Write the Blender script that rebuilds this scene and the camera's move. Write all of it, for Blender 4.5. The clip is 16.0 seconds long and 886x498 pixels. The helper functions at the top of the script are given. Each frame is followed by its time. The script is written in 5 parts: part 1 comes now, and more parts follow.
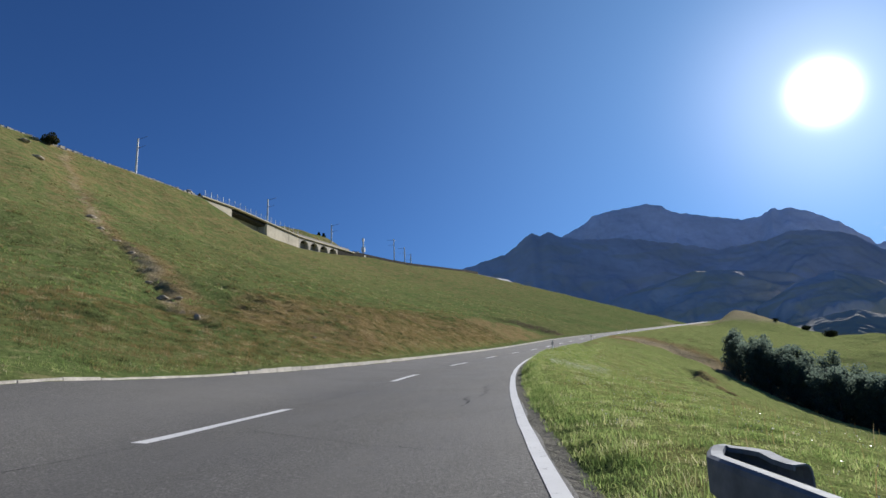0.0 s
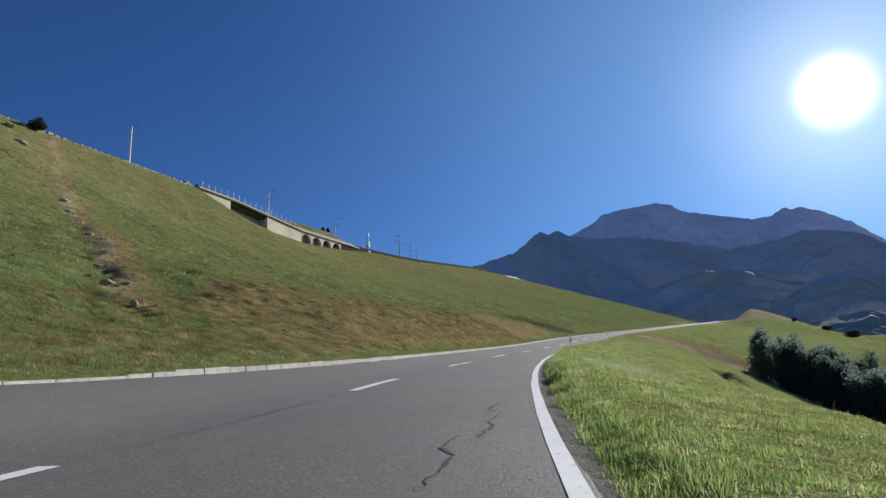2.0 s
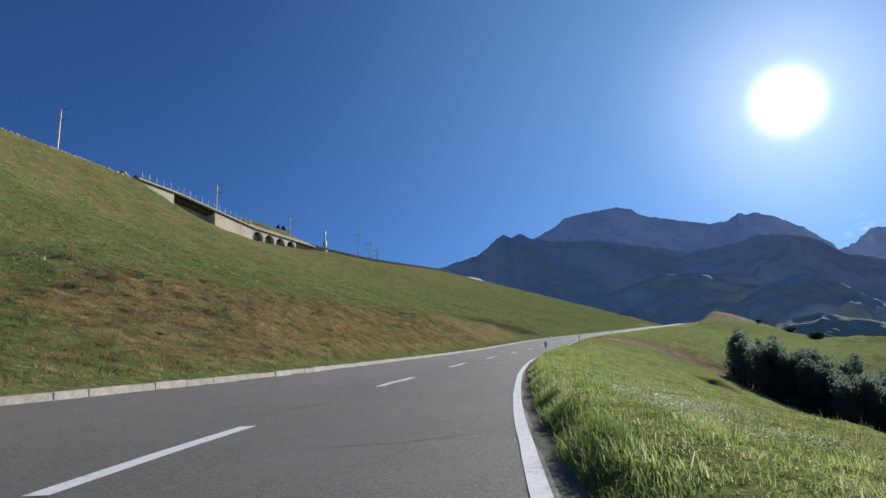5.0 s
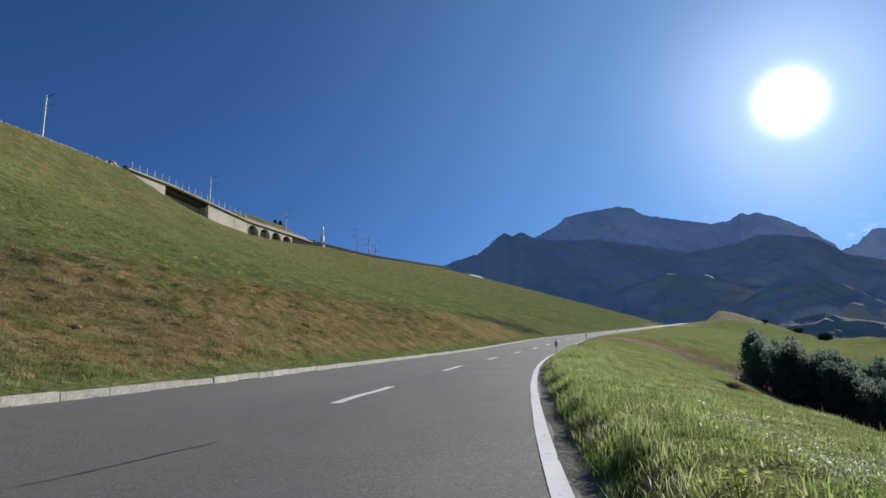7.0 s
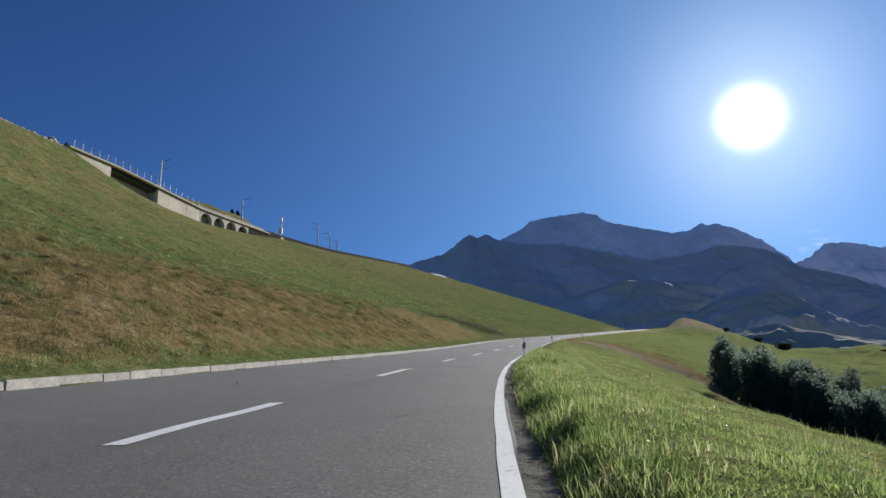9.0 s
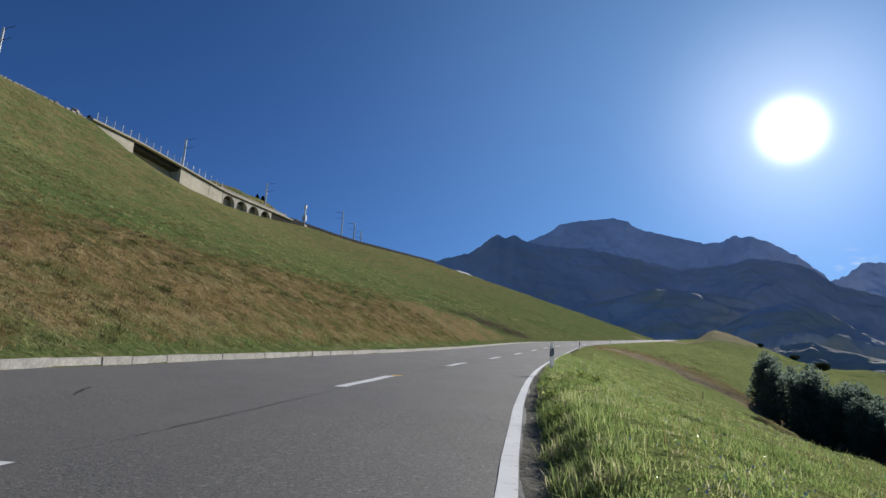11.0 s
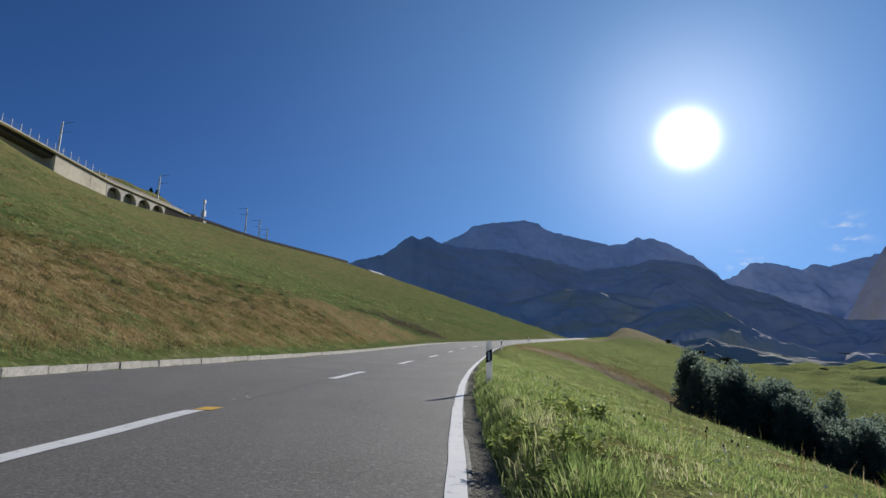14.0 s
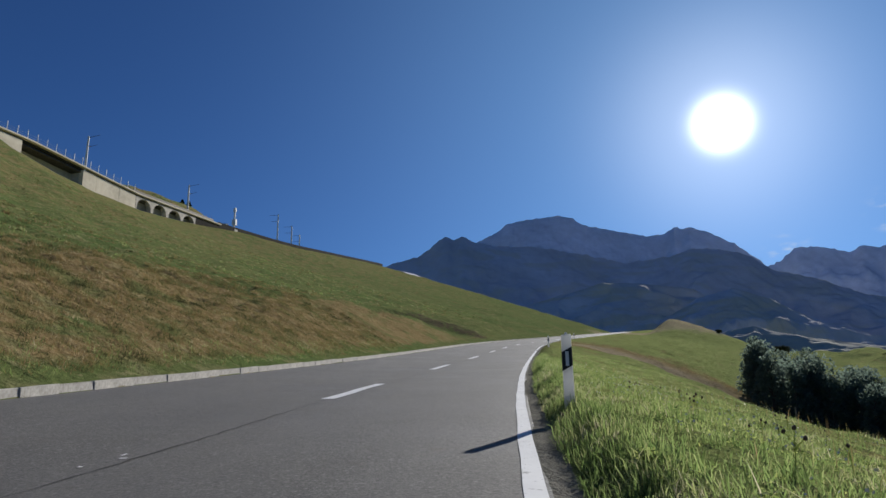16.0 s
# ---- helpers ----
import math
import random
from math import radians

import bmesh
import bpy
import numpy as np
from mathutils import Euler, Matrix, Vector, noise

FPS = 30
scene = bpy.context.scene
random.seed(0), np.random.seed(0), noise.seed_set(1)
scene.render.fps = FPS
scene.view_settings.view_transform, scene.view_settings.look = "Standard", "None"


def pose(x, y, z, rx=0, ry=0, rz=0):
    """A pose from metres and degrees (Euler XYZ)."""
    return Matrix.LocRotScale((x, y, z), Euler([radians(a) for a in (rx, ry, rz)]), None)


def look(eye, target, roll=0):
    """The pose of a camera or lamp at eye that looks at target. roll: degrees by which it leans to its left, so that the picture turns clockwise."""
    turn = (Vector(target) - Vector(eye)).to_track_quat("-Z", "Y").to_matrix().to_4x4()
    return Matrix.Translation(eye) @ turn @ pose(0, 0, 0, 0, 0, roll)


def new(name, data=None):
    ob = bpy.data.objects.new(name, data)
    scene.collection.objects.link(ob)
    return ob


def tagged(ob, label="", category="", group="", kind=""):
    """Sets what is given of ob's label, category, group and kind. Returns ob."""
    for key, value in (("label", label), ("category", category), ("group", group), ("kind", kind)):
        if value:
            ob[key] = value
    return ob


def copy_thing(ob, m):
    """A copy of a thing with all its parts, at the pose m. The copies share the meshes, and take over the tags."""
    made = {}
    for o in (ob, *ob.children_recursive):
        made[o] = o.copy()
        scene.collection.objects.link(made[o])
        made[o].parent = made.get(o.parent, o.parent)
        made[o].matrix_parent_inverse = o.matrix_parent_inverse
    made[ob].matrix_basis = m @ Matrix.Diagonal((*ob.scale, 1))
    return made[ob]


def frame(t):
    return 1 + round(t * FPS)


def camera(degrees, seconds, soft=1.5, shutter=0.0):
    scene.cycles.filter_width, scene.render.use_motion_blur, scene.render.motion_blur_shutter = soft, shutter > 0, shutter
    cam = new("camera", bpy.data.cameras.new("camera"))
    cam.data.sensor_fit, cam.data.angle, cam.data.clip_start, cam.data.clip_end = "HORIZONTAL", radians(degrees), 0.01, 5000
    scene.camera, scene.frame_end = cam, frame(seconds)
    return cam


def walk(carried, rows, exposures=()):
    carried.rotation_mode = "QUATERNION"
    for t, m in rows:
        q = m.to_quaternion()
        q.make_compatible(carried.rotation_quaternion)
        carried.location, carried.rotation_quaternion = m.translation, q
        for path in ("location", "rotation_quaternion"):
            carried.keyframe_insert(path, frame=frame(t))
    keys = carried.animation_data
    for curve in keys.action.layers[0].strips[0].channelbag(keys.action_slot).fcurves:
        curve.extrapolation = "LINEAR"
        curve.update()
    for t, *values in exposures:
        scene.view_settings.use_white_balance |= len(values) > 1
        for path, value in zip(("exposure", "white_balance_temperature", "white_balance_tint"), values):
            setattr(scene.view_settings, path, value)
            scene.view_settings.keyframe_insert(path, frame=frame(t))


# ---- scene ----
cam = camera(69.0, 16.0)
PATH = [
    (0, (3.400, 2.857, 1.070), (1.913, 12.471, 3.385), -2.39),
    (0.5, (3.275, 4.209, 1.162), (1.840, 13.828, 3.490), -3.64),
    (1, (3.150, 5.513, 1.257), (1.911, 15.165, 3.559), -2.69),
    (1.5, (3.045, 6.811, 1.334), (1.888, 16.476, 3.625), -2.37),
    (2, (2.905, 8.215, 1.400), (1.292, 17.815, 3.702), -1.98),
    (2.5, (2.880, 8.994, 1.538), (2.017, 18.681, 3.869), -4.25),
    (3, (2.835, 10.033, 1.630), (2.183, 19.740, 3.943), -2.82),
    (3.5, (2.770, 11.579, 1.724), (1.671, 21.244, 4.042), 0.26),
    (6, (2.340, 16.330, 2.236), (1.319, 26.002, 4.559), -3.9),
    (6.5, (2.305, 17.313, 2.307), (1.627, 27.010, 4.655), -1.80),
    (7, (2.280, 18.691, 2.407), (1.215, 28.366, 4.702), -2.00),
    (7.5, (2.265, 19.677, 2.477), (1.620, 29.399, 4.729), -1.31),
    (8, (2.255, 20.925, 2.553), (1.490, 30.644, 4.778), -1.54),
    (8.5, (2.270, 21.986, 2.623), (1.678, 31.703, 4.913), -1.41),
    (11, (2.490, 27.529, 3.144), (1.546, 37.227, 5.394), 2.85),
    (11.5, (2.465, 28.516, 3.243), (0.995, 38.141, 5.525), 1.51),
    (12, (2.410, 29.533, 3.327), (1.252, 39.190, 5.648), -1.86),
    (12.5, (2.440, 30.340, 3.392), (2.333, 40.062, 5.732), -4.04),
    (13, (2.440, 31.463, 3.475), (1.931, 41.184, 5.765), 0.13),
    (13.5, (2.505, 32.382, 3.534), (2.265, 42.096, 5.894), -1.80),
    (14, (2.570, 33.344, 3.627), (2.951, 43.064, 5.946), 1.04),
    (14.5, (2.625, 34.542, 3.717), (1.985, 44.263, 5.973), 1.65),
    (15, (2.650, 35.490, 3.787), (2.042, 45.197, 6.110), 1.28),
    (15.5, (2.660, 36.401, 3.876), (1.855, 46.095, 6.196), 0.27),
    (16, (2.680, 37.340, 3.958), (2.523, 47.064, 6.286), -1.02),
]
walk(cam, [(t, look(eye, target, roll)) for t, eye, target, roll in PATH], [(0, 0.5), (2.5, 0.5), (3.5, 0.42), (6, 0.5), (7, 0.42), (8.5, 0.4), (11, 0.32), (12.5, 0.38), (14, 0.28), (16, 0.16)])

# ---- world, sun, exposure ----
scene.view_settings.use_white_balance = True
scene.view_settings.white_balance_temperature = 6150
SLOPE = radians(5.0)                      # the road climbs by this angle
TILT = Matrix.Rotation(SLOPE, 4, "X")
SUN_AZ, SUN_EL = radians(30.0), radians(25.5)


def heading(az, el):
    return Vector((math.sin(az) * math.cos(el), math.cos(az) * math.cos(el), math.sin(el)))


SUN_DIR = heading(SUN_AZ, SUN_EL)


world = bpy.data.worlds.new("alpine_sky")
scene.world = world
world.use_nodes = True
wn, wl = world.node_tree.nodes, world.node_tree.links
wn.clear()
sky = wn.new("ShaderNodeTexSky")
sky.sky_type = "NISHITA"
sky.sun_disc = False
sky.sun_elevation = SUN_EL
sky.sun_rotation = SUN_AZ
sky.altitude = 1800
sky.air_density, sky.dust_density, sky.ozone_density = 1.0, 0.3, 5.0
bg = wn.new("ShaderNodeBackground")
bg.inputs["Strength"].default_value = 0.0445
wout = wn.new("ShaderNodeOutputWorld")
tint = wn.new("ShaderNodeMix")
tint.data_type, tint.blend_type = "RGBA", "MULTIPLY"
tint.inputs[0].default_value = 1.0
tint.inputs[7].default_value = (0.62, 0.88, 1.22, 1)
wl.new(sky.outputs[0], tint.inputs[6])
wl.new(tint.outputs[2], bg.inputs[0])
# the bright air close round the sun
tc = wn.new("ShaderNodeTexCoord")
dot = wn.new("ShaderNodeVectorMath")
dot.operation = "DOT_PRODUCT"
dot.inputs[1].default_value = heading(radians(24.2), radians(22.0))
wl.new(tc.outputs["Generated"], dot.inputs[0])


def glow(power, gain, color=(1.0, 0.97, 0.93)):
    p = wn.new("ShaderNodeMath")
    p.operation = "POWER"
    p.use_clamp = False
    mx = wn.new("ShaderNodeMath")
    mx.operation = "MAXIMUM"
    mx.inputs[1].default_value = 0.0
    wl.new(dot.outputs["Value"], mx.inputs[0])
    wl.new(mx.outputs[0], p.inputs[0])
    p.inputs[1].default_value = power
    b = wn.new("ShaderNodeBackground")
    b.inputs["Color"].default_value = (*color, 1)
    m = wn.new("ShaderNodeMath")
    m.operation = "MULTIPLY"
    wl.new(p.outputs[0], m.inputs[0])
    m.inputs[1].default_value = gain
    wl.new(m.outputs[0], b.inputs["Strength"])
    return b


add1, add2 = wn.new("ShaderNodeAddShader"), wn.new("ShaderNodeAddShader")
add3 = wn.new("ShaderNodeAddShader")
wl.new(glow(3000, 5.5).outputs[0], add1.inputs[0])
wl.new(glow(110, 0.30).outputs[0], add1.inputs[1])
wl.new(add1.outputs[0], add3.inputs[0])
wl.new(glow(9, 0.22, (0.42, 0.74, 1.0)).outputs[0], add3.inputs[1])
wl.new(add3.outputs[0], add2.inputs[0])
wl.new(bg.outputs[0], add2.inputs[1])


def wisps(az, el, power, under):
    """A few thin torn clouds low in the sky."""
    near = wn.new("ShaderNodeVectorMath")
    near.operation = "DOT_PRODUCT"
    near.inputs[1].default_value = heading(radians(az), radians(el))
    wl.new(tc.outputs["Generated"], near.inputs[0])
    fade = wn.new("ShaderNodeMath")
    fade.operation = "POWER"
    fade.inputs[1].default_value = power
    wl.new(near.outputs["Value"], fade.inputs[0])
    torn = wn.new("ShaderNodeTexNoise")
    torn.inputs["Scale"].default_value = 38.0
    torn.inputs["Detail"].default_value = 6.0
    flat = wn.new("ShaderNodeMapping")
    flat.inputs["Scale"].default_value = (1, 1, 2.6)
    wl.new(tc.outputs["Generated"], flat.inputs[0])
    wl.new(flat.outputs[0], torn.inputs["Vector"])
    thin = wn.new("ShaderNodeMapRange")
    thin.inputs["From Min"].default_value, thin.inputs["From Max"].default_value = 0.5, 0.72
    wl.new(torn.outputs["Fac"], thin.inputs["Value"])
    amount = wn.new("ShaderNodeMath")
    amount.operation = "MULTIPLY"
    wl.new(fade.outputs[0], amount.inputs[0])
    wl.new(thin.outputs[0], amount.inputs[1])
    white = wn.new("ShaderNodeBackground")
    white.inputs["Color"].default_value = (0.9, 0.95, 1.0, 1)
    white.inputs["Strength"].default_value = 0.65
    both = wn.new("ShaderNodeMixShader")
    wl.new(amount.outputs[0], both.inputs[0])
    wl.new(under, both.inputs[1])
    wl.new(white.outputs[0], both.inputs[2])
    return both.outputs[0]


air = wisps(27.9, 10.9, 5000, add2.outputs[0])
air = wisps(35.2, 13.0, 5000, air)
wl.new(air, wout.inputs["Surface"])

sun = new("sun", bpy.data.lights.new("sun", "SUN"))
sun.data.energy = 5.0
sun.data.angle = radians(0.55)
sun.data.color = (1.0, 0.93, 0.82)
sun.rotation_euler = (-SUN_DIR).to_track_quat("-Z", "Y").to_euler()


# ---- the lie of the land, in coordinates along the sloping road: x across, y along, z above its plane ----
def W(x, y, z=0.0):
    return TILT @ Vector((x, y, z))


def smooth(a, b, v):
    t = np.clip((np.asarray(v, float) - a) / (b - a), 0, 1)
    return t * t * (3 - 2 * t)


def edge(y):
    """x of the right edge line of the road."""
    y = np.asarray(y, float)
    c = np.clip(y, -40, 110)
    bend = np.where(y < 24.5, 0.0030, 0.0023 - 0.0006 * smooth(45, 95, c))
    return 2.40 + bend * (c - 24.5) ** 2 + np.where(y > 110, 0.315 * (y - 110), 0) - np.where(y < -40, 0.387 * (y + 40), 0)


def width(y):
    return 6.25 + 0.9 * (1 - smooth(16, 34, y)) 


def road_z(y):
    y = np.asarray(y, float)
    return 0.018 * np.logaddexp(0, (y - 62) / 6.0) * 6.0


def fall(y):
    """Rise of the surface from the right edge line to the kerb."""
    return 0.11 + 0.16 * np.exp(-(np.clip(y, 12, None) - 22) / 9.0)


def rail_line(Y):
    """The railway in the world: x and height at Y."""
    Y = np.asarray(Y, float)
    return -60.9 + 0.268 * (Y - 119), np.interp(Y, [125, 147, 172, 190, 203, 258, 300], [42.75, 41.4, 42.2, 43.6, 44.9, 51.8, 55.5])


def rail_of(y):
    """The railway over the road's plane at y: x, z and the world's Y."""
    Y = 1.0038 * np.asarray(y, float) - 3.76
    x, z = rail_line(Y)
    return x, 0.9962 * z - 0.0872 * Y, Y


def rail_dip(Y):
    """How far the ground lies below the track at the viaduct."""
    return np.interp(Y, [115.5, 121, 128, 134.7, 141, 147, 152, 157, 162, 167, 171, 176], [0, 1.9, 2.75, 3.05, 2.8, 2.5, 2.2, 1.9, 1.5, 1.0, 0.45, 0])


def lumps(x, y, scale, octaves=3, seed=0.0):
    """Smooth unevenness from summed waves, between about -1 and 1."""
    out, amp, tot = 0.0, 1.0, 0.0
    rng = np.random.default_rng(int(seed * 7 + 11))
    for o in range(octaves):
        acc = 0.0
        for k in range(5):
            a, p, q = rng.uniform(0, 2 * np.pi), rng.uniform(0, 2 * np.pi), rng.uniform(0.7, 1.4)
            acc = acc + np.sin((np.cos(a) * x + np.sin(a) * y) * q * 2 * np.pi / scale + p
                               + 1.3 * np.sin((np.sin(a) * x - np.cos(a) * y) * 2.1 / scale + q * 5))
        out, tot = out + amp * acc / 2.4, tot + amp
        amp, scale = amp * 0.5, scale * 0.47
    return out / tot


RUNNEL = [(12.0, 94.0), (17.5, 92.0), (22.5, 87.0), (33.0, 75.5), (52.0, 56.0), (70.0, 30.0)]


def runnel(x, y):
    """Distance from the ditch that leaves the road towards the grove (positive on its far side), and how far along it."""
    best, along = np.full(np.broadcast(x, y).shape, 1e9), np.zeros(np.broadcast(x, y).shape)
    s = 0.0
    for (x0, y0), (x1, y1) in zip(RUNNEL, RUNNEL[1:]):
        ln = math.hypot(x1 - x0, y1 - y0)
        tx, ty = (x1 - x0) / ln, (y1 - y0) / ln
        a = np.clip((x - x0) * tx + (y - y0) * ty, 0, ln)
        qx, qy = x - x0 - a * tx, y - y0 - a * ty
        d = np.hypot(qx, qy) * np.where(tx * qy - ty * qx >= 0, 1, -1)
        near = np.abs(d) < np.abs(best)
        best, along = np.where(near, d, best), np.where(near, s + a, along)
        s += ln
    return best, along


def ground(x, y):
    """Height of the land over the road's plane."""
    x, y = np.asarray(x, float), np.asarray(y, float)
    e, w, zr = edge(y), width(y), road_z(y)
    u = x - e
    d = -u - w
    # uphill side
    dl = np.clip(-u - w, 0, None)
    rx, rz, RY = rail_of(y)
    dc = np.maximum(e - w - rx, 30.0)
    dip = rail_dip(RY)
    zc = rz - zr - fall(y) - dip - 0.35
    bank = smooth(31, 40, y) * (1 - smooth(80, 120, y))
    lift = bank * 1.3 * (1 - np.exp(-(dl / 3.2) ** 1.6))
    s0 = 0.30 + 0.03 * smooth(180, 260, y) - 0.04 * smooth(40, 60, y) * (1 - smooth(150, 240, y))
    t = np.clip(dl / dc, 0, 1)
    hang = 2.0 + 1.3 * smooth(70, 95, y) * (1 - smooth(150, 190, y))
    up = s0 * dl + (zc - s0 * dc) * t ** hang + lift * (1 - t)
    over = np.clip(dl - dc, 0, None)
    up = np.where(dl > dc, zc + np.minimum(dip + 0.1, 0.7 * np.clip(over - 2.6, 0, None)) - 0.004 * np.clip(over - 9, 0, 60) ** 2, up)
    up = up - 0.02 * np.clip(y - 252, 0, 120) ** 2 * smooth(4, 60, dl + np.clip(y - 252, 0, 60))
    cut = y - 100.5 - 0.35 * (6.5 - x)
    hollow = np.exp(-(cut / np.where(cut > 0, 3.0, 7.5)) ** 2) * smooth(-9, 2, x)
    up = up - 0.8 * hollow * smooth(0.2, 4, dl)
    up = up + 0.45 * smooth(-1.5, 3.5, cut) * (1 - smooth(10, 45, cut)) * smooth(-9, 2, x) * smooth(0.4, 3.0, dl)
    gx = -8.0 - (y - 24) * 0.93
    wob = 0.9 * lumps(x * 0.3, y, 7, 3, 17)
    gully = (np.exp(-((x - gx - wob) / 0.75) ** 2) - 0.5 * np.exp(-((x - gx - wob - 1.5) / 0.8) ** 2) + 0.5 * np.exp(-((x - gx - wob) / 2.2) ** 2)) * (0.65 + 0.6 * lumps(x, y, 3.1, 2, 18)) * smooth(3, 8, dl) * (1 - smooth(110, 135, y)) * smooth(14, 22, y)
    up = up - 0.25 * gully
    rough = lumps(x, y, 9, 3, 1) * 0.22 + lumps(x, y, 1.0, 1, 36) * 0.055 * bank * (1 - smooth(8, 11, dl)) + lumps(x, y, 1.7, 2, 2) * (0.05 + 0.05 * bank)
    up = up + rough * smooth(0.5, 5, dl) * (1 - 0.6 * smooth(0.9, 1.0, t))
    left = zr + fall(y) + (0.115 - 0.075 * (1 - smooth(18.6, 21.6, y))) * smooth(0.0, 0.05, d) + up
    # downhill side
    ur = np.clip(u - 0.11, 0, None)
    deep = 21.0 - 15.0 * smooth(58, 120, y) - 3.0 * smooth(125, 220, y)
    cap = 12.0 + 60.0 * smooth(62, 115, y)
    down = -cap * (1 - np.exp(-deep * (1 - np.exp(-(ur / 26.0) ** 1.9)) / cap)) + (0.06 + 0.16 * smooth(14, 20, y)) * np.exp(-((ur - 0.8) / 0.8) ** 2) * smooth(0.10, 0.45, ur) - 0.012 * smooth(0, 0.1, ur)
    down = down + lumps(x, y, 7, 3, 3) * 0.16 * smooth(1.5, 7, ur) + lumps(x, y, 1.3, 2, 4) * 0.035 * smooth(0.3, 1.5, ur)
    down = down - 0.10 * np.clip(ur - 7, 0, 32) * (1 - smooth(50, 85, y))
    rim = 10.3 + 1.2 * lumps(x * 0.2, y, 14, 2, 19)
    broken = smooth(-0.8, 0.3, lumps(x * 0.3, y, 10, 2, 20)) * smooth(9, 16, y) * (1 - smooth(62, 78, y))
    down = down + broken * (0.5 * np.exp(-((ur - rim - 0.7) / 0.8) ** 2) - 0.45 * np.exp(-((ur - rim + 0.6) / 0.8) ** 2))
    down = down + lumps(x, y, 60, 2, 5) * 2.4 * smooth(40, 110, ur) + lumps(x, y, 17, 2, 6) * 0.8 * smooth(20, 60, ur)
    # low scarps in the valley floor
    down = down + 1.5 * (smooth(-0.14, 0.2, lumps(x, y, 42, 2, 40)) - 0.5) * smooth(42, 75, ur)
    rd, ra = runnel(x, y)
    down = down - 0.95 * smooth(0, 9, ra) * np.exp(-(rd / np.where(rd > 0, 5.0, 3.2)) ** 2) * smooth(0.5, 6, ur)
    peak = np.sqrt(((x - 60) / np.where(x < 60, 32.0, 21.0)) ** 2 + ((y - 214) / 42) ** 2 + 0.03)
    down = down + 5.0 * np.clip(1.1 - peak, 0, None) ** 1.2 * smooth(6, 14, ur)
    down = down - 0.0072 * np.clip(ur - 90, 0, 2500)
    # the valley floor climbs less than the road
    down = down - (0.03 * np.clip(y - 120, 0, 900) + 0.035 * np.clip(y - 200, 0, 900)) * smooth(14, 45, ur)
    right = zr + down
    mid = zr + fall(y) * smooth(0.5, 1.0, -u / w)    # paved
    return np.where(d > 0, left, np.where(u > 0.11, right, mid))


def gz(x, y):
    return float(ground(x, y))


# ---- helpers for meshes ----
def part(name, bm, material, parent=None, label="", smoothed=False):
    me = bpy.data.meshes.new(name)
    bm.to_mesh(me)
    bm.free()
    if smoothed:
        me.shade_smooth()
    me.materials.append(material)
    ob = new(name, me)
    if parent is not None:
        ob.parent = parent
    if label:
        ob["label"] = label
    return ob


def empty(name, loc, rz=0.0):
    ob = new(name)
    ob.empty_display_size = 0.2
    ob.matrix_basis = Matrix.Translation(loc) @ Matrix.Rotation(rz, 4, "Z")
    return ob


def box(bm, x0, y0, z0, x1, y1, z1, bevel=0.0, m=None):
    r = bmesh.ops.create_cube(bm, size=1.0, matrix=Matrix.Translation(((x0 + x1) / 2, (y0 + y1) / 2, (z0 + z1) / 2))
                              @ Matrix.Diagonal((x1 - x0, y1 - y0, z1 - z0, 1)))
    vs = r["verts"]
    if bevel:
        es = list({e for v in vs for e in v.link_edges})
        vs = [v for v in bmesh.ops.bevel(bm, geom=es, offset=bevel, segments=2, profile=0.6, affect="EDGES")["verts"]]
    if m is not None:
        bmesh.ops.transform(bm, matrix=m, verts=vs)
    return vs


def rod(bm, a, b, r0, r1=None, seg=8):
    a, b = Vector(a), Vector(b)
    way = b - a
    m = Matrix.Translation((a + b) / 2) @ way.to_track_quat("Z", "Y").to_matrix().to_4x4()
    return bmesh.ops.create_cone(bm, cap_ends=True, segments=seg, radius1=r0, radius2=r0 if r1 is None else r1, depth=way.length, matrix=m)["verts"]


def sheet(name, verts, faces, material, smoothed=True):
    """One mesh from arrays of corners and quads or triangles."""
    me = bpy.data.meshes.new(name)
    verts, faces = np.asarray(verts, np.float32), np.asarray(faces, np.int32)
    n = faces.shape[1]
    me.vertices.add(len(verts))
    me.vertices.foreach_set("co", verts.ravel())
    me.loops.add(faces.size)
    me.loops.foreach_set("vertex_index", faces.ravel())
    me.polygons.add(len(faces))
    me.polygons.foreach_set("loop_start", np.arange(0, faces.size, n, dtype=np.int32))
    me.polygons.foreach_set("loop_total", np.full(len(faces), n, np.int32))
    me.update(calc_edges=True)
    me.validate()
    if smoothed:
        me.shade_smooth()
    me.materials.append(material)
    return new(name, me)


def grid_faces(rows, cols):
    i = np.arange(rows * cols).reshape(rows, cols)
    return np.stack([i[:-1, :-1], i[:-1, 1:], i[1:, 1:], i[1:, :-1]], -1).reshape(-1, 4)


RT = np.array(TILT.to_3x3())


def tilted(x, y, z):
    return np.stack([x, y, z], -1).reshape(-1, 3) @ RT.T


def attribute(ob, name, values):
    a = ob.data.attributes.new(name, "FLOAT", "POINT")
    a.data.foreach_set("value", np.asarray(values, np.float32).ravel())


